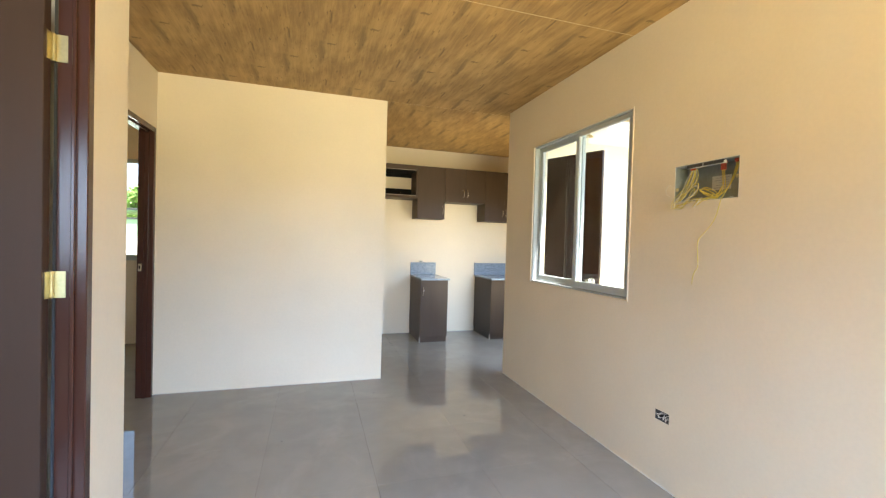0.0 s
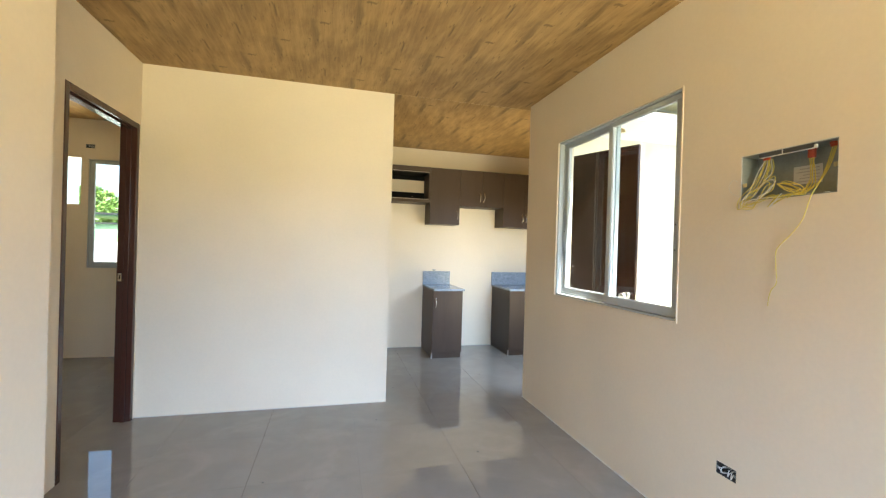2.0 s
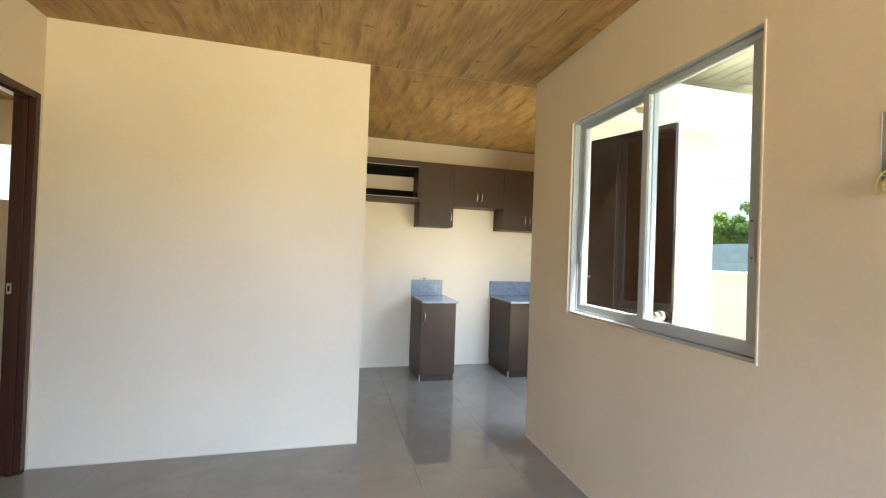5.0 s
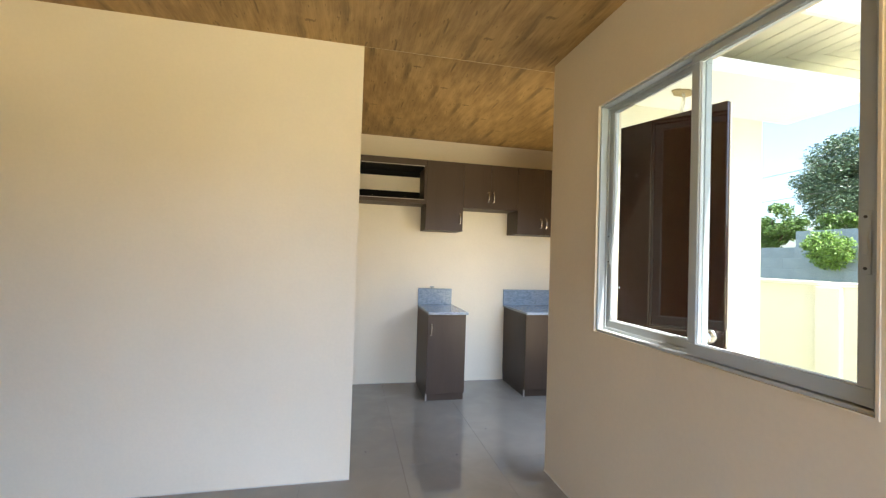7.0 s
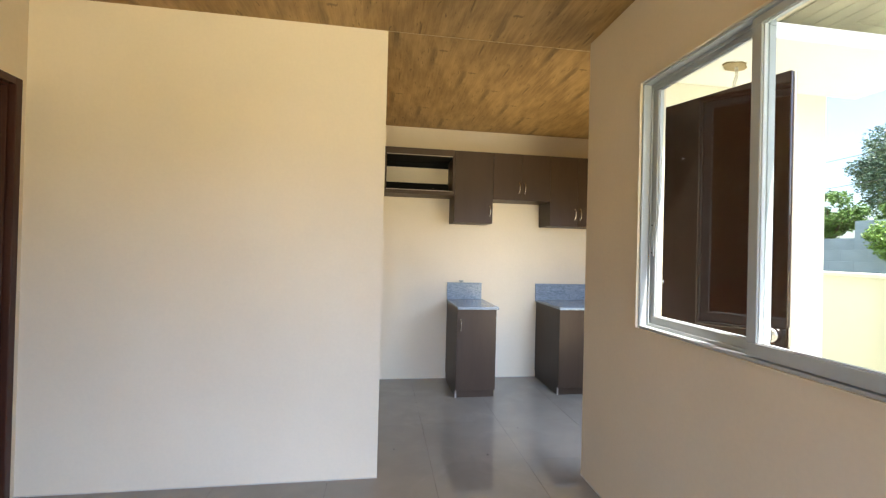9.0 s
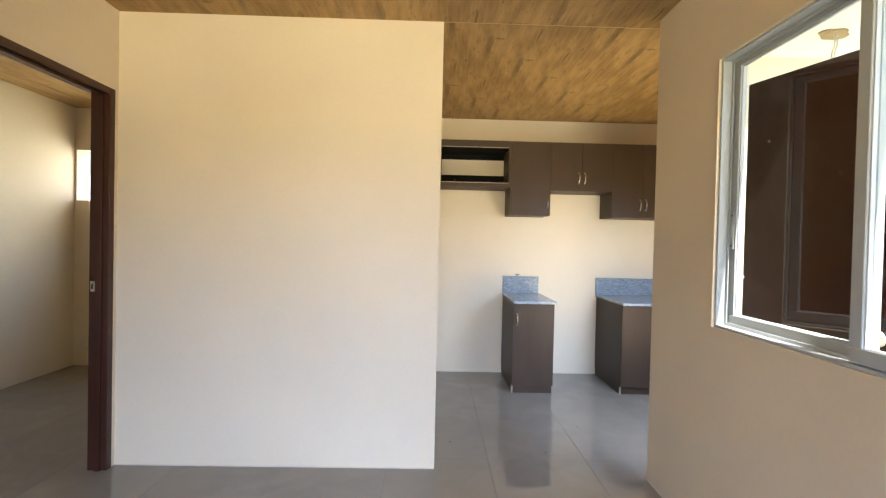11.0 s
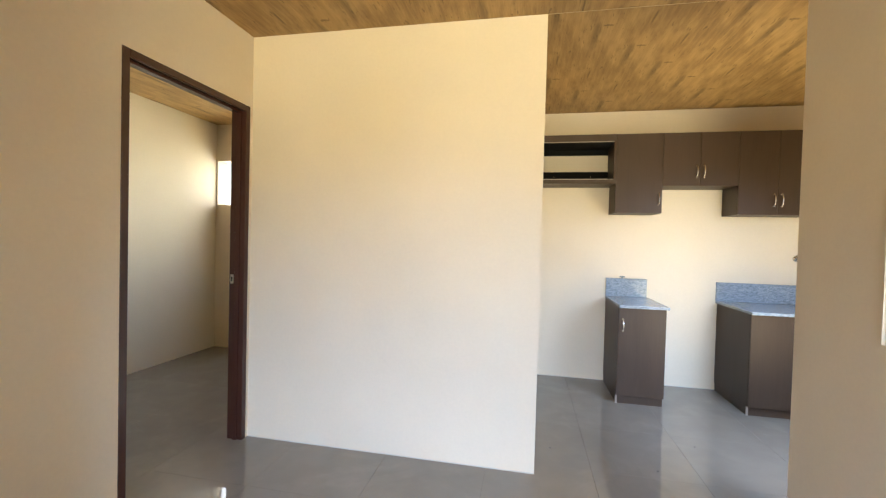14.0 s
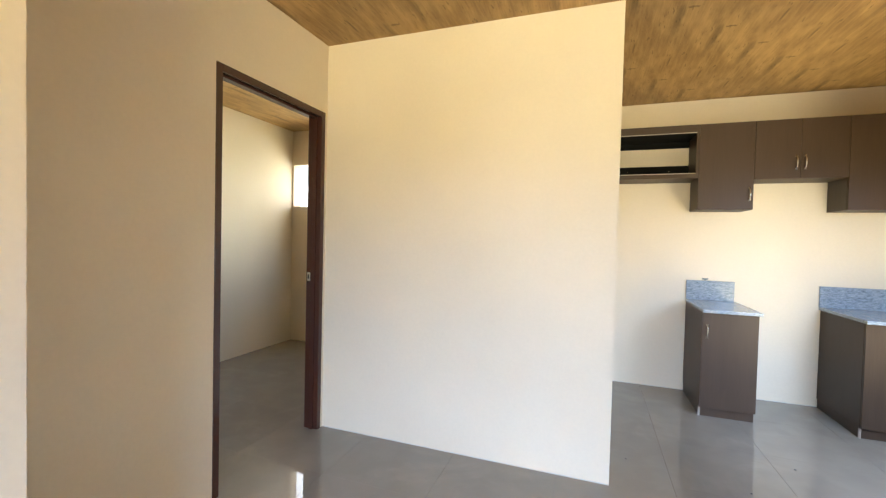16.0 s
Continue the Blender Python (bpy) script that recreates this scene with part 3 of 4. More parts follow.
# ---------- door frames ----------
def door_frame(name, x0, x1, y0, y1, ztop, label="dark brown painted wooden door frame"):
    root = thing(name, (0, 0, 0), label, "door frame", kind="structure")
    j = 0.038
    for nm, A, B in (("jamb", y0, y0 + j), ("jamb", y1 - j, y1)):
        part(nm, boxes(((x0 - 0.004, A, -0.002), (x1 + 0.004, B, ztop)), bevel=0.003), M_DOOR, root)
    part("head", boxes(((x0 - 0.004, y0 + j, ztop - j), (x1 + 0.004, y1 - j, ztop)), bevel=0.003), M_DOOR, root)
    xs0, xs1 = x0 + 0.042, x1 - 0.028
    part("door_stop", boxes(((xs0, y0 + j, 0), (xs1, y0 + j + 0.012, ztop - j)), ((xs0, y1 - j - 0.012, 0), (xs1, y1 - j, ztop - j)), ((xs0, y0 + j + 0.012, ztop - j - 0.012), (xs1, y1 - j - 0.012, ztop - j)), bevel=0.002), M_DOOR, root)
    return root


fr = door_frame("door_frame", XL - T, XL, DOOR[0], DOOR[1], DOOR[3])
part("strike_plate", boxes(((XL - T + 0.006, DOOR[1] - 0.041, 1.00), (XL - T + 0.030, DOOR[1] - 0.038, 1.06)), bevel=0.001), M_CHROME, fr, "small metal strike plate")
# flat black patch on the uncut plate paints the dark of its hole
part("strike_hole_shade", boxes(((XL - T + 0.012, DOOR[1] - 0.0415, 1.015), (XL - T + 0.022, DOOR[1] - 0.0408, 1.045))), M_BLACK, fr)
fr1 = door_frame("door_frame", XJ - T + 0.018, XJ, DOOR1[0], DOOR1[1], DOOR1[3])


def flush_door(name, width, height, label, material):
    """A plain leaf on its hinge edge: local x along the width, y its thickness."""
    root = thing(name, (0, 0, 0), label, "door")
    th = 0.040
    part("leaf", boxes(((0, 0, 0.006), (width, th, height)), bevel=0.002), material, root)
    part("edge_strip", boxes(((width, 0.022, 0.008), (width + 0.003, th - 0.001, height - 0.002))), M_EDGE, root, "pale bare edge strip")
    for sgn, y in ((-1, 0), (1, th)):
        bm = bmesh.new()
        rod(bm, (width - 0.06, y, 0.99), (width - 0.06, y + sgn * 0.006, 0.99), 0.032, 20)
        rod(bm, (width - 0.06, y + sgn * 0.006, 0.99), (width - 0.06, y + sgn * 0.035, 0.99), 0.012, 14)
        bmesh.ops.create_uvsphere(bm, u_segments=18, v_segments=12, radius=0.029, matrix=Matrix.Translation((width - 0.06, y + sgn * 0.052, 0.99)) @ Matrix.Diagonal((1, 0.8, 1, 1)))
        part("knob", bm, M_CHROME, root, "round satin metal knob", smooth=True)
    part("lock_plate", boxes(((width + 0.003, 0.009, 0.95), (width + 0.005, 0.031, 1.03))), M_CHROME, root, "metal lock edge plate")
    return root


def panel_door(name, width, height, label, material, knob=True):
    """A leaf standing on its hinge edge: local x along the width, y its thickness, moulded panels on both faces."""
    root = thing(name, (0, 0, 0), label, "door")
    th = 0.040
    st = 0.115
    cols = [(st, width / 2 - 0.045), (width / 2 + 0.045, width - st)]
    rows_ = [(0.22, 0.82), (0.98, height - 0.16)]
    bm = bmesh.new()
    box(bm, (0.003, 0.010, 0.009), (width - 0.003, th - 0.010, height - 0.003))
    for a, b in ((0, st), (width - st, width)):
        box(bm, (a, 0, 0.006), (b, th, height), 0.002)
    box(bm, (width / 2 - 0.045, 0.0005, 0.006), (width / 2 + 0.045, th - 0.0005, height), 0.002)
    for a, b in ((0.006, 0.22), (0.82, 0.98), (height - 0.16, height)):
        box(bm, (st, 0.001, a), (width / 2 - 0.045, th - 0.001, b), 0.002)
        box(bm, (width / 2 + 0.045, 0.001, a), (width - st, th - 0.001, b), 0.002)
    part("leaf", bm, material, root)
    for a, b in cols:
        for c, d in rows_:
            bm = bmesh.new()
            box(bm, (a + 0.02, 0.003, c + 0.02), (b - 0.02, th - 0.003, d - 0.02), 0.007)
            box(bm, (a + 0.06, 0.001, c + 0.06), (b - 0.06, th - 0.001, d - 0.06), 0.004)
            part("panel", bm, material, root)
    if knob:
        for sgn, y in ((-1, 0), (1, th)):
            bm = bmesh.new()
            rod(bm, (width - 0.06, y, 0.98), (width - 0.06, y + sgn * 0.006, 0.98), 0.030, 20)
            rod(bm, (width - 0.06, y + sgn * 0.006, 0.98), (width - 0.06, y + sgn * 0.035, 0.98), 0.012, 14)
            bmesh.ops.create_uvsphere(bm, u_segments=18, v_segments=12, radius=0.028, matrix=Matrix.Translation((width - 0.06, y + sgn * 0.052, 0.98)) @ Matrix.Diagonal((1, 0.8, 1, 1)))
            part("knob", bm, M_CHROME, root, "round satin metal knob", smooth=True)
        part("lock_plate", boxes(((width - 0.001, 0.009, 0.94), (width + 0.002, 0.031, 1.02))), M_CHROME, root, "metal lock edge plate")
    return root


def hinge(parent, place):
    """Butt hinge: knuckle at the place, one plate on the jamb's face, one on the leaf's edge."""
    bm = bmesh.new()
    rod(bm, (0, 0, -0.045), (0, 0, 0.045), 0.0055, 10)
    for z in (-0.027, -0.009, 0.009, 0.027):
        rod(bm, (0, 0, z - 0.001), (0, 0, z + 0.001), 0.0062, 10)
    box(bm, (0.003, 0.005, -0.045), (0.036, 0.0075, 0.045))
    box(bm, (-0.0055, -0.028, -0.045), (-0.003, 0.004, 0.045))
    ob = part("hinge", bm, M_BRASS, parent, "worn brass butt hinge")
    ob.matrix_local = pose(*place)
    for z in (-0.03, 0.0, 0.03):
        part("hinge_screw", rod(bmesh.new(), (0.022, 0.0042, z), (0.022, 0.006, z), 0.0035, 8), M_BRASS, ob)
    return ob


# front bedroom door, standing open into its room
# added dark strip: the black shadow between leaf and jamb, put into colour
part("hinge_gap_shade", boxes(((XJ - T - 0.004, DOOR1[1] - 0.016, 0.0), (XJ - T + 0.0135, DOOR1[1], DOOR1[3] - 0.04))), M_DARK, fr1, "dark strip painting the shade of the hinge gap")
d1 = panel_door("bedroom_door", 0.78, 2.08, "dark plum-brown panelled door standing open on brass hinges", M_LEAF)
d1.matrix_world = pose(XJ - T + 0.003, DOOR1[1] - 0.048, 0.004, 0, 0, 180)
for z in (0.25, 1.118, 1.912):
    hinge(fr1, (XJ - T + 0.0085, DOOR1[1] - 0.0455, z))

# porch door frame and its leaf, opened outwards over the porch
pf = thing("door_frame", (0, 0, 0), "dark brown painted porch door frame", "door frame", kind="structure")
ya, yb = YR - 0.124, YR + 0.004
for a, b in ((PDOOR[0], PDOOR[0] + 0.038), (PDOOR[1] - 0.038, PDOOR[1])):
    part("jamb", boxes(((a, ya, -0.002), (b, yb, PDOOR[3])), bevel=0.003), M_DOOR, pf)
part("head", boxes(((PDOOR[0] + 0.038, ya, PDOOR[3] - 0.038), (PDOOR[1] - 0.038, yb, PDOOR[3])), bevel=0.003), M_DOOR, pf)
d2 = flush_door("entrance_door", 0.80, 2.085, "plain dark brown flush entrance door standing open over the porch", M_FLUSH)
hx, hy = PDOOR[0] + 0.040, YR - 0.128
ang = math.degrees(math.atan2(3.464 - hy, 2.546 - hx))
d2.matrix_world = pose(hx, hy, 0.006, 0, 0, ang)
bm = bmesh.new()
for x, z, r_ in ((0.36, 1.80, 0.003), (0.27, 1.18, 0.004), (0.24, 1.13, 0.003), (0.26, 1.02, 0.003), (0.70, 1.43, 0.003), (0.62, 1.62, 0.002), (0.47, 0.90, 0.003)):
    bmesh.ops.create_icosphere(bm, subdivisions=1, radius=r_, matrix=Matrix.Translation((x, 0, z)) @ Matrix.Diagonal((1, 0.3, 1.4, 1)))
rod(bm, (0.06, -0.0005, 1.22), (0.085, -0.0005, 1.13), 0.001, 5)
part("paint_speck", bm, M_WHITE, d2, "dried white paint specks")


# ---------- kitchen ----------
def arc_handle(parent, x, y, z, label="satin metal arc handle"):
    bm = bmesh.new()
    tube(bm, [(x, y, z - 0.048), (x, y - 0.016, z - 0.034), (x, y - 0.024, z), (x, y - 0.016, z + 0.034), (x, y, z + 0.048)], 0.0052, 8)
    for s in (-0.048, 0.048):
        rod(bm, (x, y - 0.004, z + s), (x, y + 0.001, z + s), 0.0085, 10)
    return part("handle", bm, M_CHROME, parent, label, smooth=True)


UY0, UY1 = 5.962, YK - 0.001
UZT = 2.296


def upper_cabinet(x0, x1, z0, doors, label):
    root = thing("wall_cabinet", ((x0 + x1) / 2, UY1, z0), label, "cabinet", "kitchen wall cabinets")
    ox, oy, oz = (x0 + x1) / 2, UY1, z0
    w, h, d, t = (x1 - x0) / 2 - 0.0008, UZT - z0, UY1 - UY0, 0.018
    body = boxes(((-w, -d + 0.02, 0), (w, 0, t)), ((-w, -d + 0.02, h - t), (w, 0, h)), ((-w, -d + 0.02, t), (-w + t, 0, h - t)), ((w - t, -d + 0.02, t), (w, 0, h - t)), ((-w + t, -0.008, t), (w - t, -0.001, h - t)), bevel=0.0008)
    part("body", body, M_CAB, root)
    for a, b, hxx in doors:
        dr = part("door", boxes(((a - ox + 0.0012, -d, 0.001), (b - ox - 0.0012, -d + 0.018, h - 0.001)), bevel=0.0012), M_CAB, root)
        arc_handle(dr, hxx - ox, -d, 0.122)
    return root


U1, U2, U3, U4 = 1.592, 1.977, 2.568, 3.160
upper_cabinet(U1, U2, 1.598, [(U1, U2, U2 - 0.028)], "brown laminate wall cabinet with one door")
m2 = (U2 + U3) / 2
upper_cabinet(U2, U3, 1.838, [(U2, m2, m2 - 0.028), (m2, U3, m2 + 0.028)], "short brown laminate wall cabinet with two doors")
m3 = (U3 + U4) / 2
upper_cabinet(U3, U4, 1.595, [(U3, m3, m3 - 0.028), (m3, U4, m3 + 0.028)], "brown laminate wall cabinet with two doors")

# open microwave shelf without a back
sx0, sx1, sz0 = XE + 0.002, U1 - 0.001, 1.857
sh = thing("open_shelf_box", ((sx0 + sx1) / 2, UY1, sz0), "brown laminate open wall shelf with black inner boards", "shelf", "kitchen wall cabinets")
w, h, d = (sx1 - sx0) / 2, UZT - sz0, UY1 - UY0
part("body", boxes(((-w, -d, 0), (w, -0.002, 0.036)), ((-w, -d, h - 0.062), (w, -0.002, h)), ((-w, -d, 0.036), (-w + 0.02, -0.002, h - 0.062)), ((w - 0.02, -d, 0.036), (w, -0.002, h - 0.062)), bevel=0.001), M_CAB, sh)
for z0_ in (h - 0.068, 0.036):
    part("edge_strip", boxes(((-w + 0.02, -d - 0.0015, z0_), (w - 0.02, -d + 0.004, z0_ + 0.006))), M_EDGE, sh, "pale edge banding")
part("top_board", boxes(((-w + 0.021, -d + 0.006, h - 0.074), (w - 0.021, -0.006, h - 0.063))), M_BLACK, sh, "black inner board")
part("back_rail", boxes(((-w + 0.021, -0.020, 0.042), (w - 0.021, -0.003, 0.150))), M_BLACK, sh, "black back rail")
part("back_rail", boxes(((-w + 0.021, -0.020, h - 0.13), (w - 0.021, -0.003, h - 0.076))), M_BLACK, sh, "black back rail")
for x in (-0.18, 0.16):
    part("screw", rod(bmesh.new(), (x, -0.023, 0.10), (x, -0.020, 0.10), 0.004, 8), M_CHROME, sh)

BF = 5.655          # face of the base cabinets
CT0, CT1 = 0.800, 0.823


def base_cabinet(x0, x1, doors, label):
    root = thing("base_cabinet", ((x0 + x1) / 2, YK - 0.002, 0), label, "cabinet", "kitchen base cabinets")
    ox, d, w = (x0 + x1) / 2, YK - 0.002 - BF, (x1 - x0) / 2
    part("body", boxes(((-w, -d + 0.019, 0.070), (w, 0, CT0 - 0.001)), bevel=0.001), M_CAB, root)
    part("kickboard", boxes(((-w + 0.002, -d + 0.028, 0.0), (w - 0.004, -0.01, 0.069)), bevel=0.001), M_CAB, root)
    part("corner_strip", boxes(((-w - 0.002, -d + 0.022, 0.0), (-w + 0.012, -d + 0.030, 0.069))), M_EDGE, root, "pale bare board edge at the plinth")
    for a, b, hxx in doors:
        dr = part("door", boxes(((a - ox + 0.001, -d, 0.072), (b - ox - 0.001, -d + 0.018, CT0 - 0.004)), bevel=0.0012), M_CAB, root)
        if hxx is not None:
            arc_handle(dr, hxx - ox, -d, 0.655)
    return root


def countertop(x0, x1, bs0, bs1, label):
    root = thing("countertop", ((x0 + x1) / 2, YK - 0.001, CT0), label, "countertop", "granite worktops")
    ox, d = (x0 + x1) / 2, YK - 0.001 - 5.617
    part("slab", boxes(((x0 - ox, -d, 0), (x1 - ox, 0, CT1 - CT0)), bevel=0.003, segs=2), M_GRANITE, root)
    part("backsplash", boxes(((bs0 - ox, -0.020, CT1 - CT0), (bs1 - ox, 0, 0.994 - CT0)), bevel=0.002), M_GRANITE, root)
    return root


C1a, C1b, C2a, C2b = 1.592, 1.955, 2.560, 3.497
base_cabinet(C1a, C1b, [(C1a, C1b, C1a + 0.035)], "narrow brown laminate base cabinet with one door")
countertop(C1a - 0.003, C1b + 0.012, 1.589, 1.953, "small speckled grey granite countertop with a low backsplash")
base_cabinet(C2a, C2b, [(C2a, C2a + 0.46, None), (C2a + 0.46, C2b, C2a + 0.50)], "brown laminate sink base cabinet beside the wall")
countertop(C2a - 0.014, C2b, 2.545, C2b, "speckled grey granite sink countertop with a backsplash")

# small things at the backsplash
vp = thing("pipe_stub", (1.735, YK - 0.010, 0.994), "small grey gas pipe stub on the backsplash", "pipe")
bm = bmesh.new()
rod(bm, (0, 0, 0), (0, 0, 0.012), 0.008, 10)
rod(bm, (-0.022, 0, 0.016), (0.022, 0, 0.016), 0.007, 10)
part("stub", bm, M_STEEL, vp)
fa = thing("wall_faucet", (3.174, YK, 1.230), "chrome wall faucet above the sink counter", "faucet")
bm = bmesh.new()
rod(bm, (0, 0, 0), (0, -0.010, 0), 0.024, 16)
tube(bm, [(0, -0.01, 0), (0, -0.05, 0.0), (0, -0.09, -0.002), (0, -0.115, -0.02), (0, -0.12, -0.045)], 0.010, 10)
part("spout", bm, M_CHROME, fa, smooth=True)
part("tap_lever", rod(rod(bmesh.new(), (0, -0.05, 0.008), (0, -0.05, 0.026), 0.009, 12), (-0.025, -0.05, 0.03), (0.025, -0.05, 0.03), 0.005, 10), M_CHROME, fa)


# ---------- electrical boxes ----------
eb = thing("distribution_box", (XR, (EBOX[0] + EBOX[1]) / 2, EBOX[2]), "open galvanised electrical box set in the wall with loose yellow wires", "electrical box")
a, hh, dp = (EBOX[1] - EBOX[0]) / 2 - 0.001, EBOX[3] - EBOX[2], 0.085
part("box", boxes(((0.001, -a, 0.001), (dp, a, 0.004)), ((0.001, -a, hh - 0.004), (dp, a, hh - 0.001)), ((0.001, -a, 0.004), (dp, -a + 0.003, hh - 0.004)), ((0.001, a - 0.003, 0.004), (dp, a, hh - 0.004)), ((dp - 0.003, -a + 0.003, 0.004), (dp, a - 0.003, hh - 0.004))), M_STEEL, eb)
part("lip", boxes(((-0.0015, -a - 0.002, hh - 0.001), (0.004, a + 0.002, hh + 0.001)), ((-0.0015, a, -0.003), (0.004, a + 0.002, hh - 0.001)), bevel=0.0005), M_PAPER, eb, "pale plaster edge")
part("cover_rail", boxes(((-0.002, -0.098, hh - 0.020), (0.006, 0.008, hh - 0.004)), ((-0.002, 0.012, hh - 0.020), (0.006, 0.100, hh - 0.004))), M_DARK, eb, "dark knock-out strip")
part("rail_edge", boxes(((-0.003, -0.105, hh - 0.023), (0.006, 0.102, hh - 0.0205)), ((-0.003, -0.108, hh - 0.023), (0.006, -0.1, hh - 0.010)), ((-0.003, 0.0085, hh - 0.0205), (0.006, 0.0115, hh - 0.004))), M_PAPER, eb, "white strip")
part("paper_label", boxes(((dp - 0.0045, -0.075, 0.055), (dp - 0.003, 0.025, 0.125))), M_PAPER, eb, "white printed paper label")
part("label_print", boxes(*[((dp - 0.0052, -0.066, 0.064 + 0.012 * i), (dp - 0.0045, 0.015 - 0.012 * (i % 3), 0.067 + 0.012 * i)) for i in range(5)]), M_INK, eb)
for y, l in ((0.105, 0.020), (-0.062, 0.042), (-0.135, 0.016)):
    bm = bmesh.new()
    rod(bm, (0.045, y, hh - 0.004 - l), (0.045, y, hh - 0.004), 0.0125, 14)
    rod(bm, (0.045, y, hh - 0.012), (0.045, y, hh - 0.004), 0.0165, 6)
    part("conduit_end", bm, M_ORANGE, eb, "orange plastic conduit end")
for y, z in ((0.160, 0.068), (-0.168, 0.098)):
    bm = bmesh.new()
    box(bm, (0.001, y - 0.008, z - 0.008), (0.003, y + 0.008, z + 0.008), 0.0005)
    rod(bm, (-0.006, y, z), (0.003, y, z), 0.0045, 10)
    part("fixing_tab", bm, M_BRASS, eb, "brass fixing tab with a screw")
bm = bmesh.new()
crumb = random.Random(9)
for _ in range(46):
    r_ = crumb.uniform(0.002, 0.006)
    bmesh.ops.create_icosphere(bm, subdivisions=1, radius=r_, matrix=Matrix.Translation((crumb.uniform(0.004, 0.06), crumb.uniform(-0.165, 0.165), 0.0035 + r_ * 0.35)) @ Matrix.Diagonal((1, 1.4, 0.5, 1)))
tagged(part("plaster_crumbs", bm, M_PAPER, eb), "dry plaster crumbs", kind="stuff")
rnd = random.Random(4)


def loose_wire(pts, r, material, spread):
    """A strand through the points, each thrown off a little."""
    P = [pts[0]] + [(p[0] + rnd.uniform(-0.3, 0.3) * spread, p[1] + rnd.uniform(-1, 1) * spread, p[2] + rnd.uniform(-1, 1) * spread) for p in pts[1:]]
    return part("wire", tube(bmesh.new(), P, r), material, eb, smooth=True)


# strands of the far conduit: down, out over the sill, some curling back up, some lying along it
for k in range(5):
    y0 = 0.105 + 0.004 * (k - 2)
    loose_wire([(0.045, y0, hh - 0.022), (0.034, y0 + 0.008, 0.115), (0.016, y0 + 0.018, 0.062), (-0.012, y0 + 0.045, 0.012), (-0.022, y0 + 0.056, -0.022), (-0.016, y0 + 0.020, -0.026), (-0.010, y0 - 0.010, 0.004), (0.008, y0 - 0.035, 0.040), (0.016, y0 - 0.055, 0.075), (0.020, y0 - 0.020, 0.086), (0.012, y0 + 0.015, 0.060)][: 11 - k % 3], 0.0016, M_GREYWIRE if k in (1, 3) else M_YELLOW, 0.013)
for k in range(4):
    y0 = 0.100 - 0.006 * k
    loose_wire([(0.045, y0, hh - 0.022), (0.036, y0 - 0.012, 0.120), (0.026, y0 + 0.006, 0.080), (0.004, y0 + 0.030, 0.030), (-0.014, y0 + 0.050, -0.006), (-0.016, y0 + 0.010, -0.004), (-0.012, y0 - 0.040, 0.006), (-0.010, y0 - 0.075, 0.006), (-0.014, y0 - 0.055, -0.024), (-0.010, y0 - 0.090, 0.008)], 0.0016, M_GREYWIRE if k == 2 else M_YELLOW, 0.010)
# a clear thread standing off the wall beside the box
part("wire", tube(bmesh.new(), [(0.0, 0.150, 0.010), (-0.018, 0.190, 0.030), (-0.020, 0.215, 0.065), (-0.014, 0.200, 0.095), (-0.010, 0.185, 0.085)], 0.0009), M_GREYWIRE, eb, smooth=True)
# strands of the middle conduit, coiled on the sill
for k in range(4):
    y0 = -0.062 + 0.005 * (k - 1.5)
    loose_wire([(0.045, y0, hh - 0.045), (0.040, y0 - 0.006, 0.085), (0.024, y0 - 0.018, 0.045), (0.0, y0 - 0.002, 0.016), (-0.010, y0 + 0.040, 0.022), (0.004, y0 + 0.085, 0.048), (0.012, y0 + 0.060, 0.060), (0.006, y0 + 0.015, 0.034), (-0.008, y0 - 0.005, 0.010), (-0.012, y0 + 0.040, 0.000), (-0.012, y0 + 0.095, 0.004), (-0.010, y0 + 0.120, 0.010)][: 12 - k], 0.0016, M_YELLOW, 0.009)
for k in range(2):
    o = 0.007 * k
    loose_wire([(0.045, -0.135 + o, hh - 0.02), (0.04, -0.125 + o, 0.11), (0.02, -0.11 + o, 0.05), (0.0, -0.085 + o, 0.015), (-0.008, -0.06 + o, 0.004), (-0.010, -0.02 + o, 0.008), (-0.010, 0.02, 0.002), (-0.008, 0.05, 0.006)], 0.0018, M_YELLOW, 0.004)
# one long wire hanging down the wall
part("wire", tube(bmesh.new(), [(0.045, -0.14, hh - 0.02), (0.03, -0.130, 0.10), (0.0, -0.113, 0.03), (-0.010, -0.099, -0.008), (-0.010, -0.075, -0.087), (-0.008, -0.036, -0.141), (-0.006, 0.012, -0.190), (-0.006, 0.020, -0.225), (-0.006, 0.017, -0.27), (-0.006, 0.014, -0.329), (-0.005, 0.032, -0.356), (-0.005, 0.042, -0.39), (-0.004, 0.045, -0.420)], 0.0017), M_YELLOW, eb, "long loose yellow wire hanging down", smooth=True)


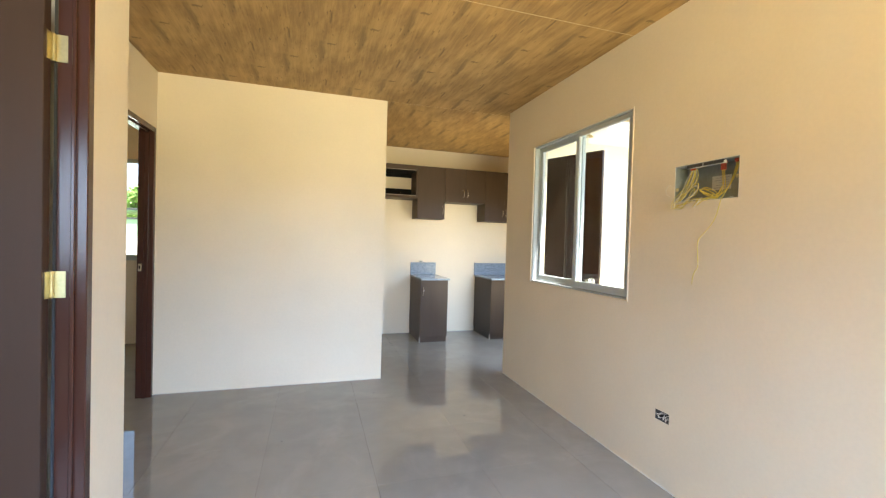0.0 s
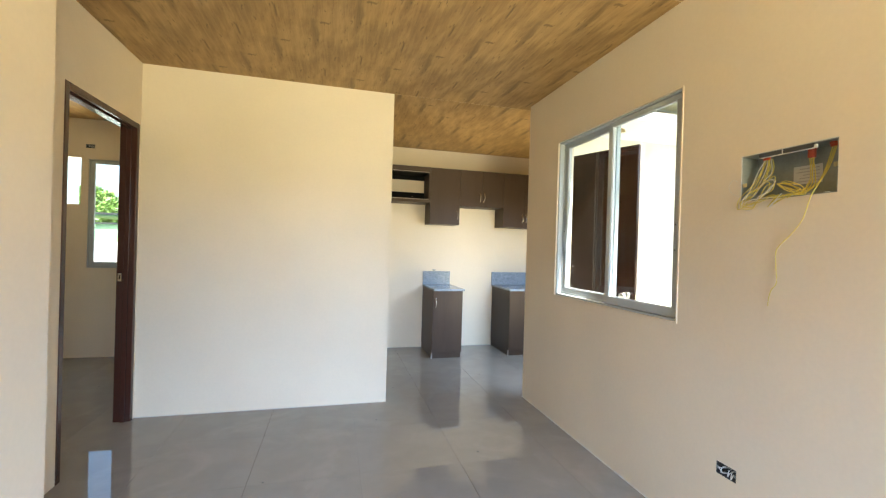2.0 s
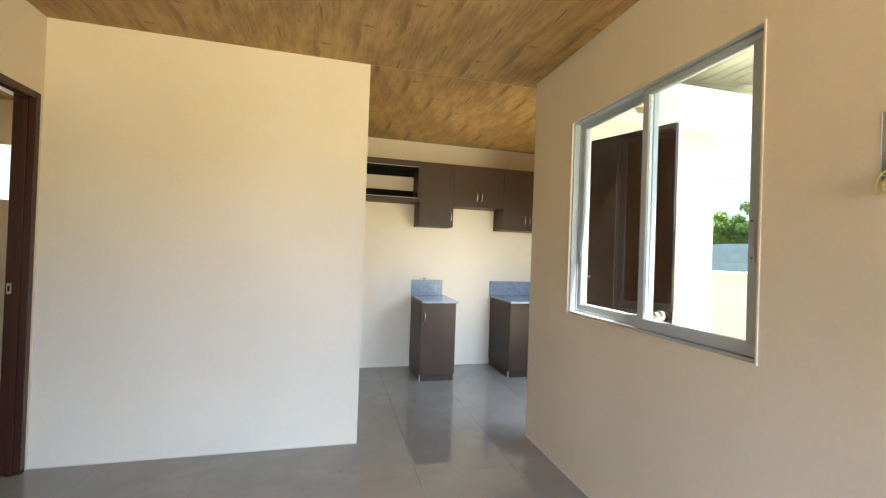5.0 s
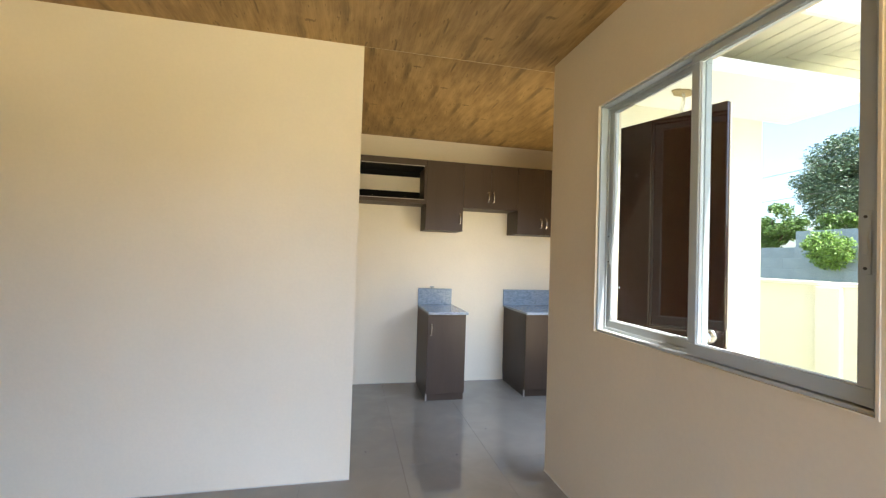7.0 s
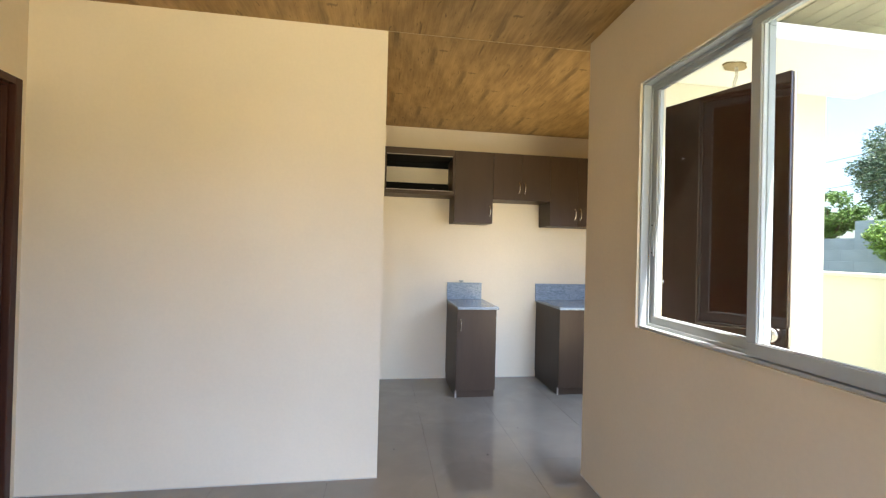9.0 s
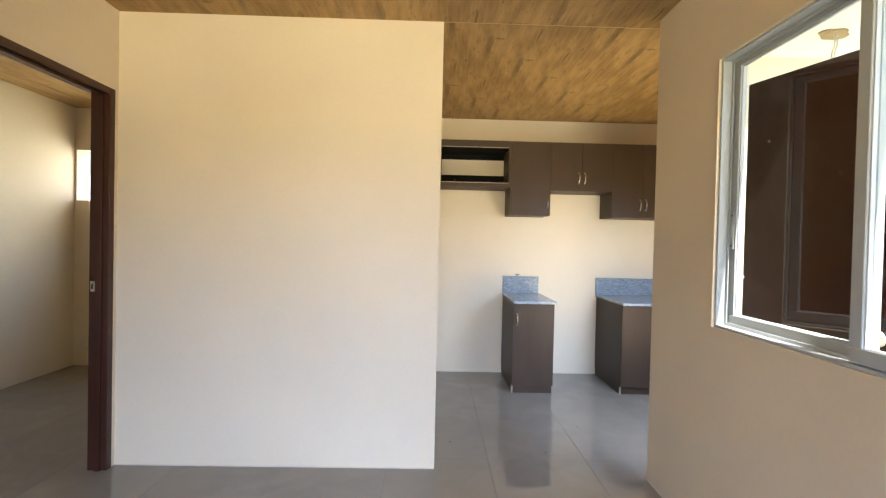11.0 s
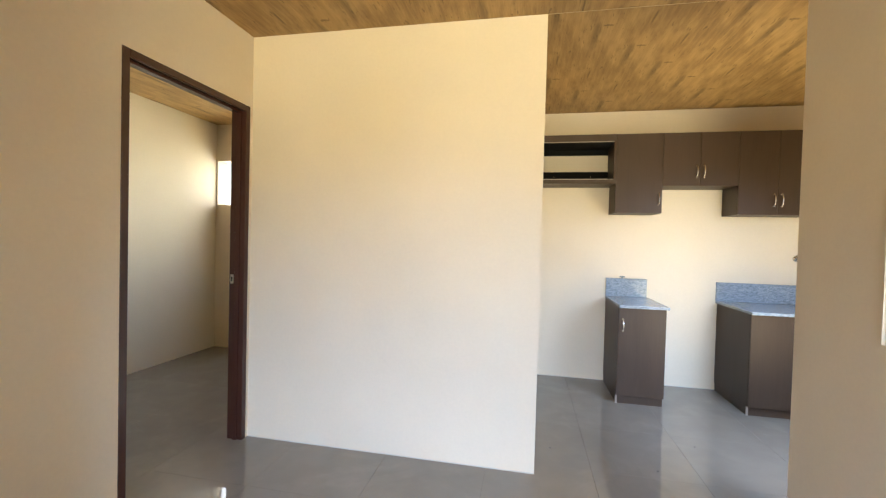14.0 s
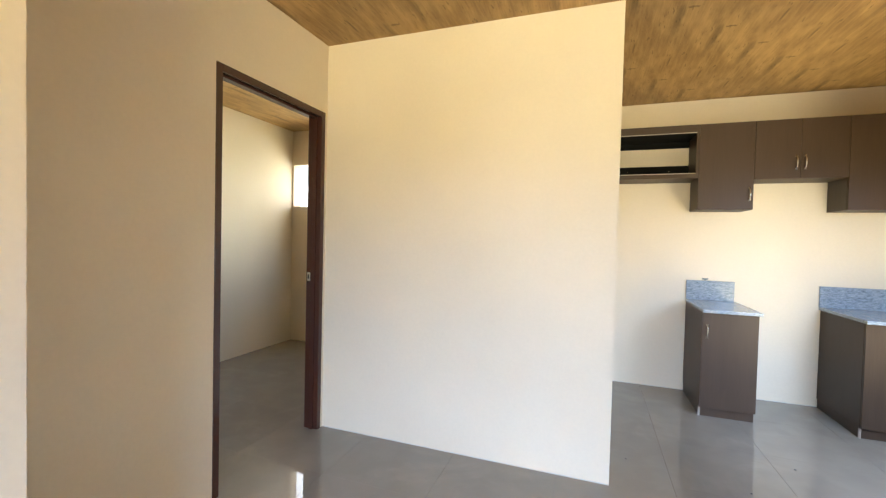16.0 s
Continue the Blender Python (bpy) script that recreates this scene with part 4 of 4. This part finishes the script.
def wall_socket_box(name, place, rz, w, h, dp, label, seed, tilt=0):
    """A bare box sunk in the wall: local x along the wall, y into it."""
    root = thing(name, place, label, "electrical box", "bare socket boxes", rz=rz)
    part("box", boxes(((0.001, 0.002, 0.001), (w - 0.001, dp, 0.003)), ((0.001, 0.002, h - 0.003), (w - 0.001, dp, h - 0.001)), ((0.001, 0.002, 0.003), (0.003, dp, h - 0.003)), ((w - 0.003, 0.002, 0.003), (w - 0.001, dp, h - 0.003)), ((0.003, dp - 0.003, 0.003), (w - 0.003, dp, h - 0.003))), M_DARK, root, "dark steel box")
    r = random.Random(seed)
    for k in range(4):
        x = w * (0.25 + 0.16 * k)
        part("wire", tube(bmesh.new(), [(x, dp - 0.006, h * 0.5), (x + r.uniform(-.01, .01), 0.01, h * r.uniform(0.2, 0.8)), (x + r.uniform(-.02, .02), -0.004, h * r.uniform(0.1, 0.9)), (x + r.uniform(-.02, .02), 0.006, h * r.uniform(0.2, 0.8))], 0.0019), M_GREYWIRE, root, smooth=True)
    for x in (0.006, w - 0.006):
        part("lug", boxes(((x - 0.004, 0.0, h / 2 - 0.006), (x + 0.004, 0.003, h / 2 + 0.006))), M_STEEL, root)
    return root


wall_socket_box("socket_box", (XR, OUTB[1], OUTB[2]), -90, OUTB[1] - OUTB[0], OUTB[3] - OUTB[2], 0.05, "bare socket box with loose wires low in the wall", 3)
wall_socket_box("socket_box", (-2.168, YK, 2.272), 0, 0.086, 0.040, 0.05, "bare socket box high on the bedroom wall", 5)

# ---------- outside ----------
tagged(part("ground", boxes(((-300, -300, -0.5), (300, 300, -0.25))), M_GROUND), "dry grassy ground around the house", "ground", kind="structure")
tagged(part("porch_slab", boxes(((XR + 0.13, YB - 0.5, -0.25), (5.1, YR - 0.12, -0.06)), bevel=0.004), M_CONC), "bare concrete porch slab", "pavement", kind="structure")

# door canopy with a bare light outlet, and the eaves
can = thing("door_canopy", (XR + 0.13, YR - 0.121, 2.34), "white painted concrete canopy over the entrance door", "canopy", kind="structure")
part("slab", boxes(((0, -0.545, 0), (1.6, 0, 0.078)), bevel=0.004), M_WHITE, can)
lo = thing("ceiling_outlet", (2.74, 3.95, 2.34), "bare light outlet with loose wires under the canopy", "outlet")
bm = bmesh.new()
rod(bm, (0, 0, -0.008), (0, 0, -0.001), 0.05, 9)
rod(bm, (0.045, 0.02, -0.007), (0.045, 0.02, -0.001), 0.035, 7)
rod(bm, (-0.05, -0.012, -0.007), (-0.05, -0.012, -0.001), 0.028, 6)
part("patch", bm, M_PATCH, lo, "rough brown broken patch")
for k, x in enumerate((0.0, 0.012)):
    part("wire", tube(bmesh.new(), [(x, 0, -0.006), (x + 0.01, 0.004, -0.05), (x - 0.008, 0.0, -0.10), (x + 0.004 * k, 0.004, -0.15)], 0.003), M_GREYWIRE, lo, smooth=True)
SY = 3.53
eave = tagged(part("eave", boxes(((XR + 0.13, SY, ZC + 0.062), (4.5, YR - 0.121, ZC + 0.12))), M_WHITE), "white roof edge over the porch with soffit boards", "roof", kind="structure")


def hip(x):
    return min(YR - 0.122, 3.95 - (x - 3.40) * 0.55)


for i in range(22):
    x = XR + 0.135 + 0.1 * i
    bm = boxes(((x, SY, ZC + 0.045), (x + 0.094, 4.0, ZC + 0.061)))
    for vert in bm.verts:
        if vert.co.y > SY + 0.1:
            vert.co.y = max(SY + 0.02, hip(vert.co.x) - 0.004)
    part("soffit_board", bm, M_SOFFIT, eave)
for i in range(6):
    y = SY + 0.1 * i
    if 3.40 + (3.95 - y) / 0.55 > 4.4:
        continue
    bm = boxes(((3.4, y, ZC + 0.047), (4.49, y + 0.094, ZC + 0.060)))
    for vert in bm.verts:
        if vert.co.x < 4.4:
            vert.co.x = max(XR + 0.135, 3.40 + (3.95 - vert.co.y) / 0.55 + 0.008)
    part("soffit_board", bm, M_SOFFIT, eave)

part("fascia_board", boxes(((XR + 0.131, SY - 0.03, ZC + 0.030), (4.5, SY - 0.001, ZC + 0.20)), bevel=0.003), M_WHITE, eave, "white painted fascia board")

# low cream fence with piers and a cap
fen = thing("fence_wall", (5.2, 0, -0.25), "low cream painted garden wall with piers", "fence", kind="structure")
part("panel", boxes(((0, -8, 0), (0.12, 14, 1.42))), M_OUT, fen)
part("cap", boxes(((-0.03, -8, 1.42), (0.15, 14, 1.46)), bevel=0.004), M_OUT, fen)
for y in (-6, -3, 0.0, 2.4, 4.74, 7.1, 9.5):
    part("pier", boxes(((-0.06, y, 0), (0, y + 0.20, 1.415)), bevel=0.004), M_OUT, fen)


def block_wall(name, x, y0, y1, z0, z1, label):
    root = thing(name, (x, y0, z0), label, "wall", kind="structure")
    part("mortar", boxes(((0.002, 0, 0), (0.15, y1 - y0, z1 - z0))), M_CHB, root)
    n_r, n_c = round((z1 - z0) / 0.2), int((y1 - y0) / 0.4)
    me = mesh_of("block", boxes(((0, 0.005, 0.005), (0.01, 0.395, 0.195)), bevel=0.002), M_CHB)
    for r in range(n_r):
        for c in range(n_c):
            ob = new("block", me)
            ob.parent = root
            ob.location = (0, c * 0.4 + (0.2 if r % 2 else 0) * (c < n_c - 1), r * 0.2)
    return root


block_wall("block_wall", 8.9, -2.0, 13.2, 0.32, 1.72, "grey concrete block boundary wall")
block_wall("block_wall", 12.9, 3.0, 11.0, 0.96, 2.36, "grey concrete block retaining wall on the slope")
for x0_, x1_, y1_, z in ((9.06, 12.88, 14, 1.0), (13.06, 60, 10.95, 2.2), (12.88, 60, 60, 0.8)):
    tagged(part("terrace", boxes(((x0_, -20, -0.3), (x1_, y1_, z))), M_GROUND), "grassy terrace behind the block wall", "ground", kind="structure")


def leaf_cluster(bm, centre, radii, count, size, rng, shell=0.55):
    for _ in range(count):
        v = Vector((rng.gauss(0, 1), rng.gauss(0, 1), rng.gauss(0, 1))).normalized() * (shell + (1 - shell) * rng.random())
        p = Vector(centre) + Vector((v.x * radii[0], v.y * radii[1], v.z * radii[2]))
        u = Vector((rng.gauss(0, 1), rng.gauss(0, 1), rng.gauss(0, 0.6))).normalized()
        w_ = u.orthogonal().normalized()
        w_.rotate(Matrix.Rotation(rng.uniform(0, 6.28), 3, u))
        s = size * rng.uniform(0.6, 1.3)
        a_, b_, c_, d_ = p - u * s, p + w_ * s * 0.42, p + u * s, p - w_ * s * 0.42
        bm.faces.new([bm.verts.new(q) for q in (a_, b_, c_, d_)])


def tree(name, place, height, crown_r, n_clumps, leaves, size, material, seed, label, trunk=True, taper=0.0):
    rng = random.Random(seed)
    root = thing(name, place, label, "tree" if trunk else "bush")
    if trunk:
        bm = bmesh.new()
        rod(bm, (0, 0, 0), (0, 0, height * 0.55), crown_r * 0.10, 10, crown_r * 0.06)
        for k in range(6):
            a_ = k * 1.05 + rng.random()
            rod(bm, (0, 0, height * rng.uniform(0.3, 0.5)), (crown_r * 0.6 * math.cos(a_), crown_r * 0.6 * math.sin(a_), height * rng.uniform(0.6, 0.8)), crown_r * 0.04, 7, crown_r * 0.015)
        part("trunk", bm, M_BARK, root)
    bm = bmesh.new()
    zc = height * 0.62 if trunk else height * 0.5
    zr = height * 0.38 if trunk else height * 0.5
    for k in range(n_clumps):
        v = Vector((rng.gauss(0, 1), rng.gauss(0, 1), rng.gauss(0, 0.9))).normalized() * (rng.random() ** 0.4)
        thin = 1 - taper * (0.5 - 0.5 * v.z)
        c = (v.x * crown_r * 0.8 * thin, v.y * crown_r * 0.8 * thin, zc + v.z * zr * 0.85)
        r = crown_r * rng.uniform(0.20, 0.36)
        leaf_cluster(bm, c, (r, r, r * 0.75), leaves, size, rng, 0.4)
    part("crown", bm, material, root)
    return root


tree("tree", (31.5, 21.2, 0.8), 9.6, 3.55, 120, 620, 0.088, M_LEAF_DARK, 11, "large dark green tree with a dense crown")
tree("tree", (14.3, 12.75, 0.8), 2.75, 1.0, 30, 420, 0.05, M_LEAF_MID, 12, "small leafy green tree on the slope")
tree("tree", (14.2, 13.7, 0.8), 2.5, 0.95, 28, 420, 0.05, M_LEAF_LIGHT, 13, "small bright green tree on the slope")
for k, (x, y, hgt) in enumerate(((14.4, 10.9, 0.75), (14.6, 10.2, 0.62), (14.3, 9.4, 0.72), (14.7, 8.6, 0.7), (14.5, 7.8, 0.6))):
    tree("bush", (x, y, 2.2), hgt, 0.66, 20, 260, 0.05, M_LEAF_LIGHT if k % 2 else M_LEAF_MID, 20 + k, "bright green bush along the terrace", trunk=False)
b = tree("climbing_shrub", (8.78, 7.32, 1.30), 0.66, 0.52, 64, 240, 0.024, M_LEAF_LIGHT, 31, "bright green shrub hanging over the block wall", trunk=False, taper=0.75)
for y in (8, 30):
    po = thing("utility_pole", (20, y, -0.25), "grey concrete utility pole carrying power lines", "pole")
    part("shaft", rod(bmesh.new(), (0, 0, 0), (0, 0, 8.0), 0.15, 12, 0.10), M_CONC, po)
    part("crossarm", boxes(((-0.06, -0.9, 7.3), (0.06, 0.9, 7.42)), bevel=0.01), M_CONC, po)
for z0, z1 in ((5.4, 6.4), (4.2, 5.3)):
    pl = tagged(part("power_line", tube(bmesh.new(), [(20, 8, z1), (20, 15, (z0 + z1) / 2 - 0.2), (20, 30, z0)], 0.012), M_DARK), "thin sagging overhead power line", "cable")

# behind the bedroom window
nb = thing("neighbour_carport", (-4.5, 12.0, -0.25), "low pale green neighbouring carport with a dark roof edge", "building", kind="structure")
part("wall", boxes(((-1.0, 0, 0), (9, 0.15, 1.86))), M_GREENROOF, nb)
part("roof", boxes(((-1.2, 0.95, 2.08), (9, 3.0, 2.12))), M_GREENROOF, nb)
part("roof_edge", boxes(((-1.2, 0.90, 2.12), (9, 0.95, 2.17)), ((-1.2, -0.05, 1.86), (9, 0.0, 1.90))), M_DARK, nb, "dark metal edge")
hs = thing("neighbour_house", (-4.3, 10.2, -0.25), "plain pale mint neighbouring house wall in the sun", "building", kind="structure")
part("wall", boxes(((-7, 0, 0), (-0.5, 1.2, 3.3))), M_MINT, hs)
part("roof", boxes(((-7.3, -0.25, 3.3), (-0.4, 1.4, 3.42)), bevel=0.01), M_WHITE, hs)
bfence = tagged(part("back_fence", boxes(((-9, 8.9, -0.25), (5.2, 9.05, 1.24)), bevel=0.004), M_WHITE), "low white painted back wall", "fence", kind="structure")
for k, (x, y, hgt) in enumerate(((-10.4, 20.8, 3.6), (-9.2, 20.5, 3.8), (-7.9, 19.8, 3.5), (-6.7, 20.5, 3.9), (-5.4, 19.5, 3.6))):
    tree("tree", (x, y, -0.25), hgt, 1.5, 26, 300, 0.07, M_LEAF_LIGHT, 40 + k, "leafy green tree behind the neighbouring roof")

# bits of dirt on the floor
db = thing("floor_debris", (0, 0, 0), "tiny dark bits of dirt on the tiles", "debris", kind="stuff")
bm = bmesh.new()
for x, y in ((0.80, 4.06), (1.39, 3.45), (1.02, 4.75), (1.95, 5.0), (0.12, 3.35), (1.62, 4.62), (-1.5, 5.2)):
    bmesh.ops.create_icosphere(bm, subdivisions=1, radius=0.005, matrix=Matrix.Translation((x, y, 0.003)) @ Matrix.Diagonal((1.3, 0.8, 0.6, 1)))
part("bits", bm, M_DARK, db)

# pale grout run along the foot of the walls
for lo_, hi_ in (((XR - 0.006, YB, 0.0), (XR - 0.0005, YR, 0.004)), ((XL, YF - 0.005, 0.0), (XE, YF - 0.0005, 0.004)), ((XE + 0.0005, YK - 0.005, 0.0), (XKR, YK - 0.0005, 0.004))):
    tagged(part("trim", boxes((lo_, hi_)), M_SILL), "thin pale grout line where the wall meets the floor", "trim", kind="structure")

# ---------- floor tiles ----------
TS, TX0, TY0 = 0.602, 0.036, 3.935
tile_me = mesh_of("tile", boxes(((0, 0, -0.009), (TS - 0.0016, TS - 0.0008, 0.0))), M_TILE)
i0, i1 = math.floor((XBL - TX0) / TS), math.ceil((XKR - TX0) / TS)
j0, j1 = math.floor((YB - TY0) / TS), math.ceil((YK - TY0) / TS)
for i in range(i0, i1):
    for j in range(j0, j1):
        x, y = TX0 + i * TS, TY0 + j * TS
        if x > XR + 0.1 and y + TS < YR - 0.1:
            continue
        ob = new("tile", tile_me)
        ob.parent = floor
        ob.location = (x + 0.001, y + 0.001, 0)
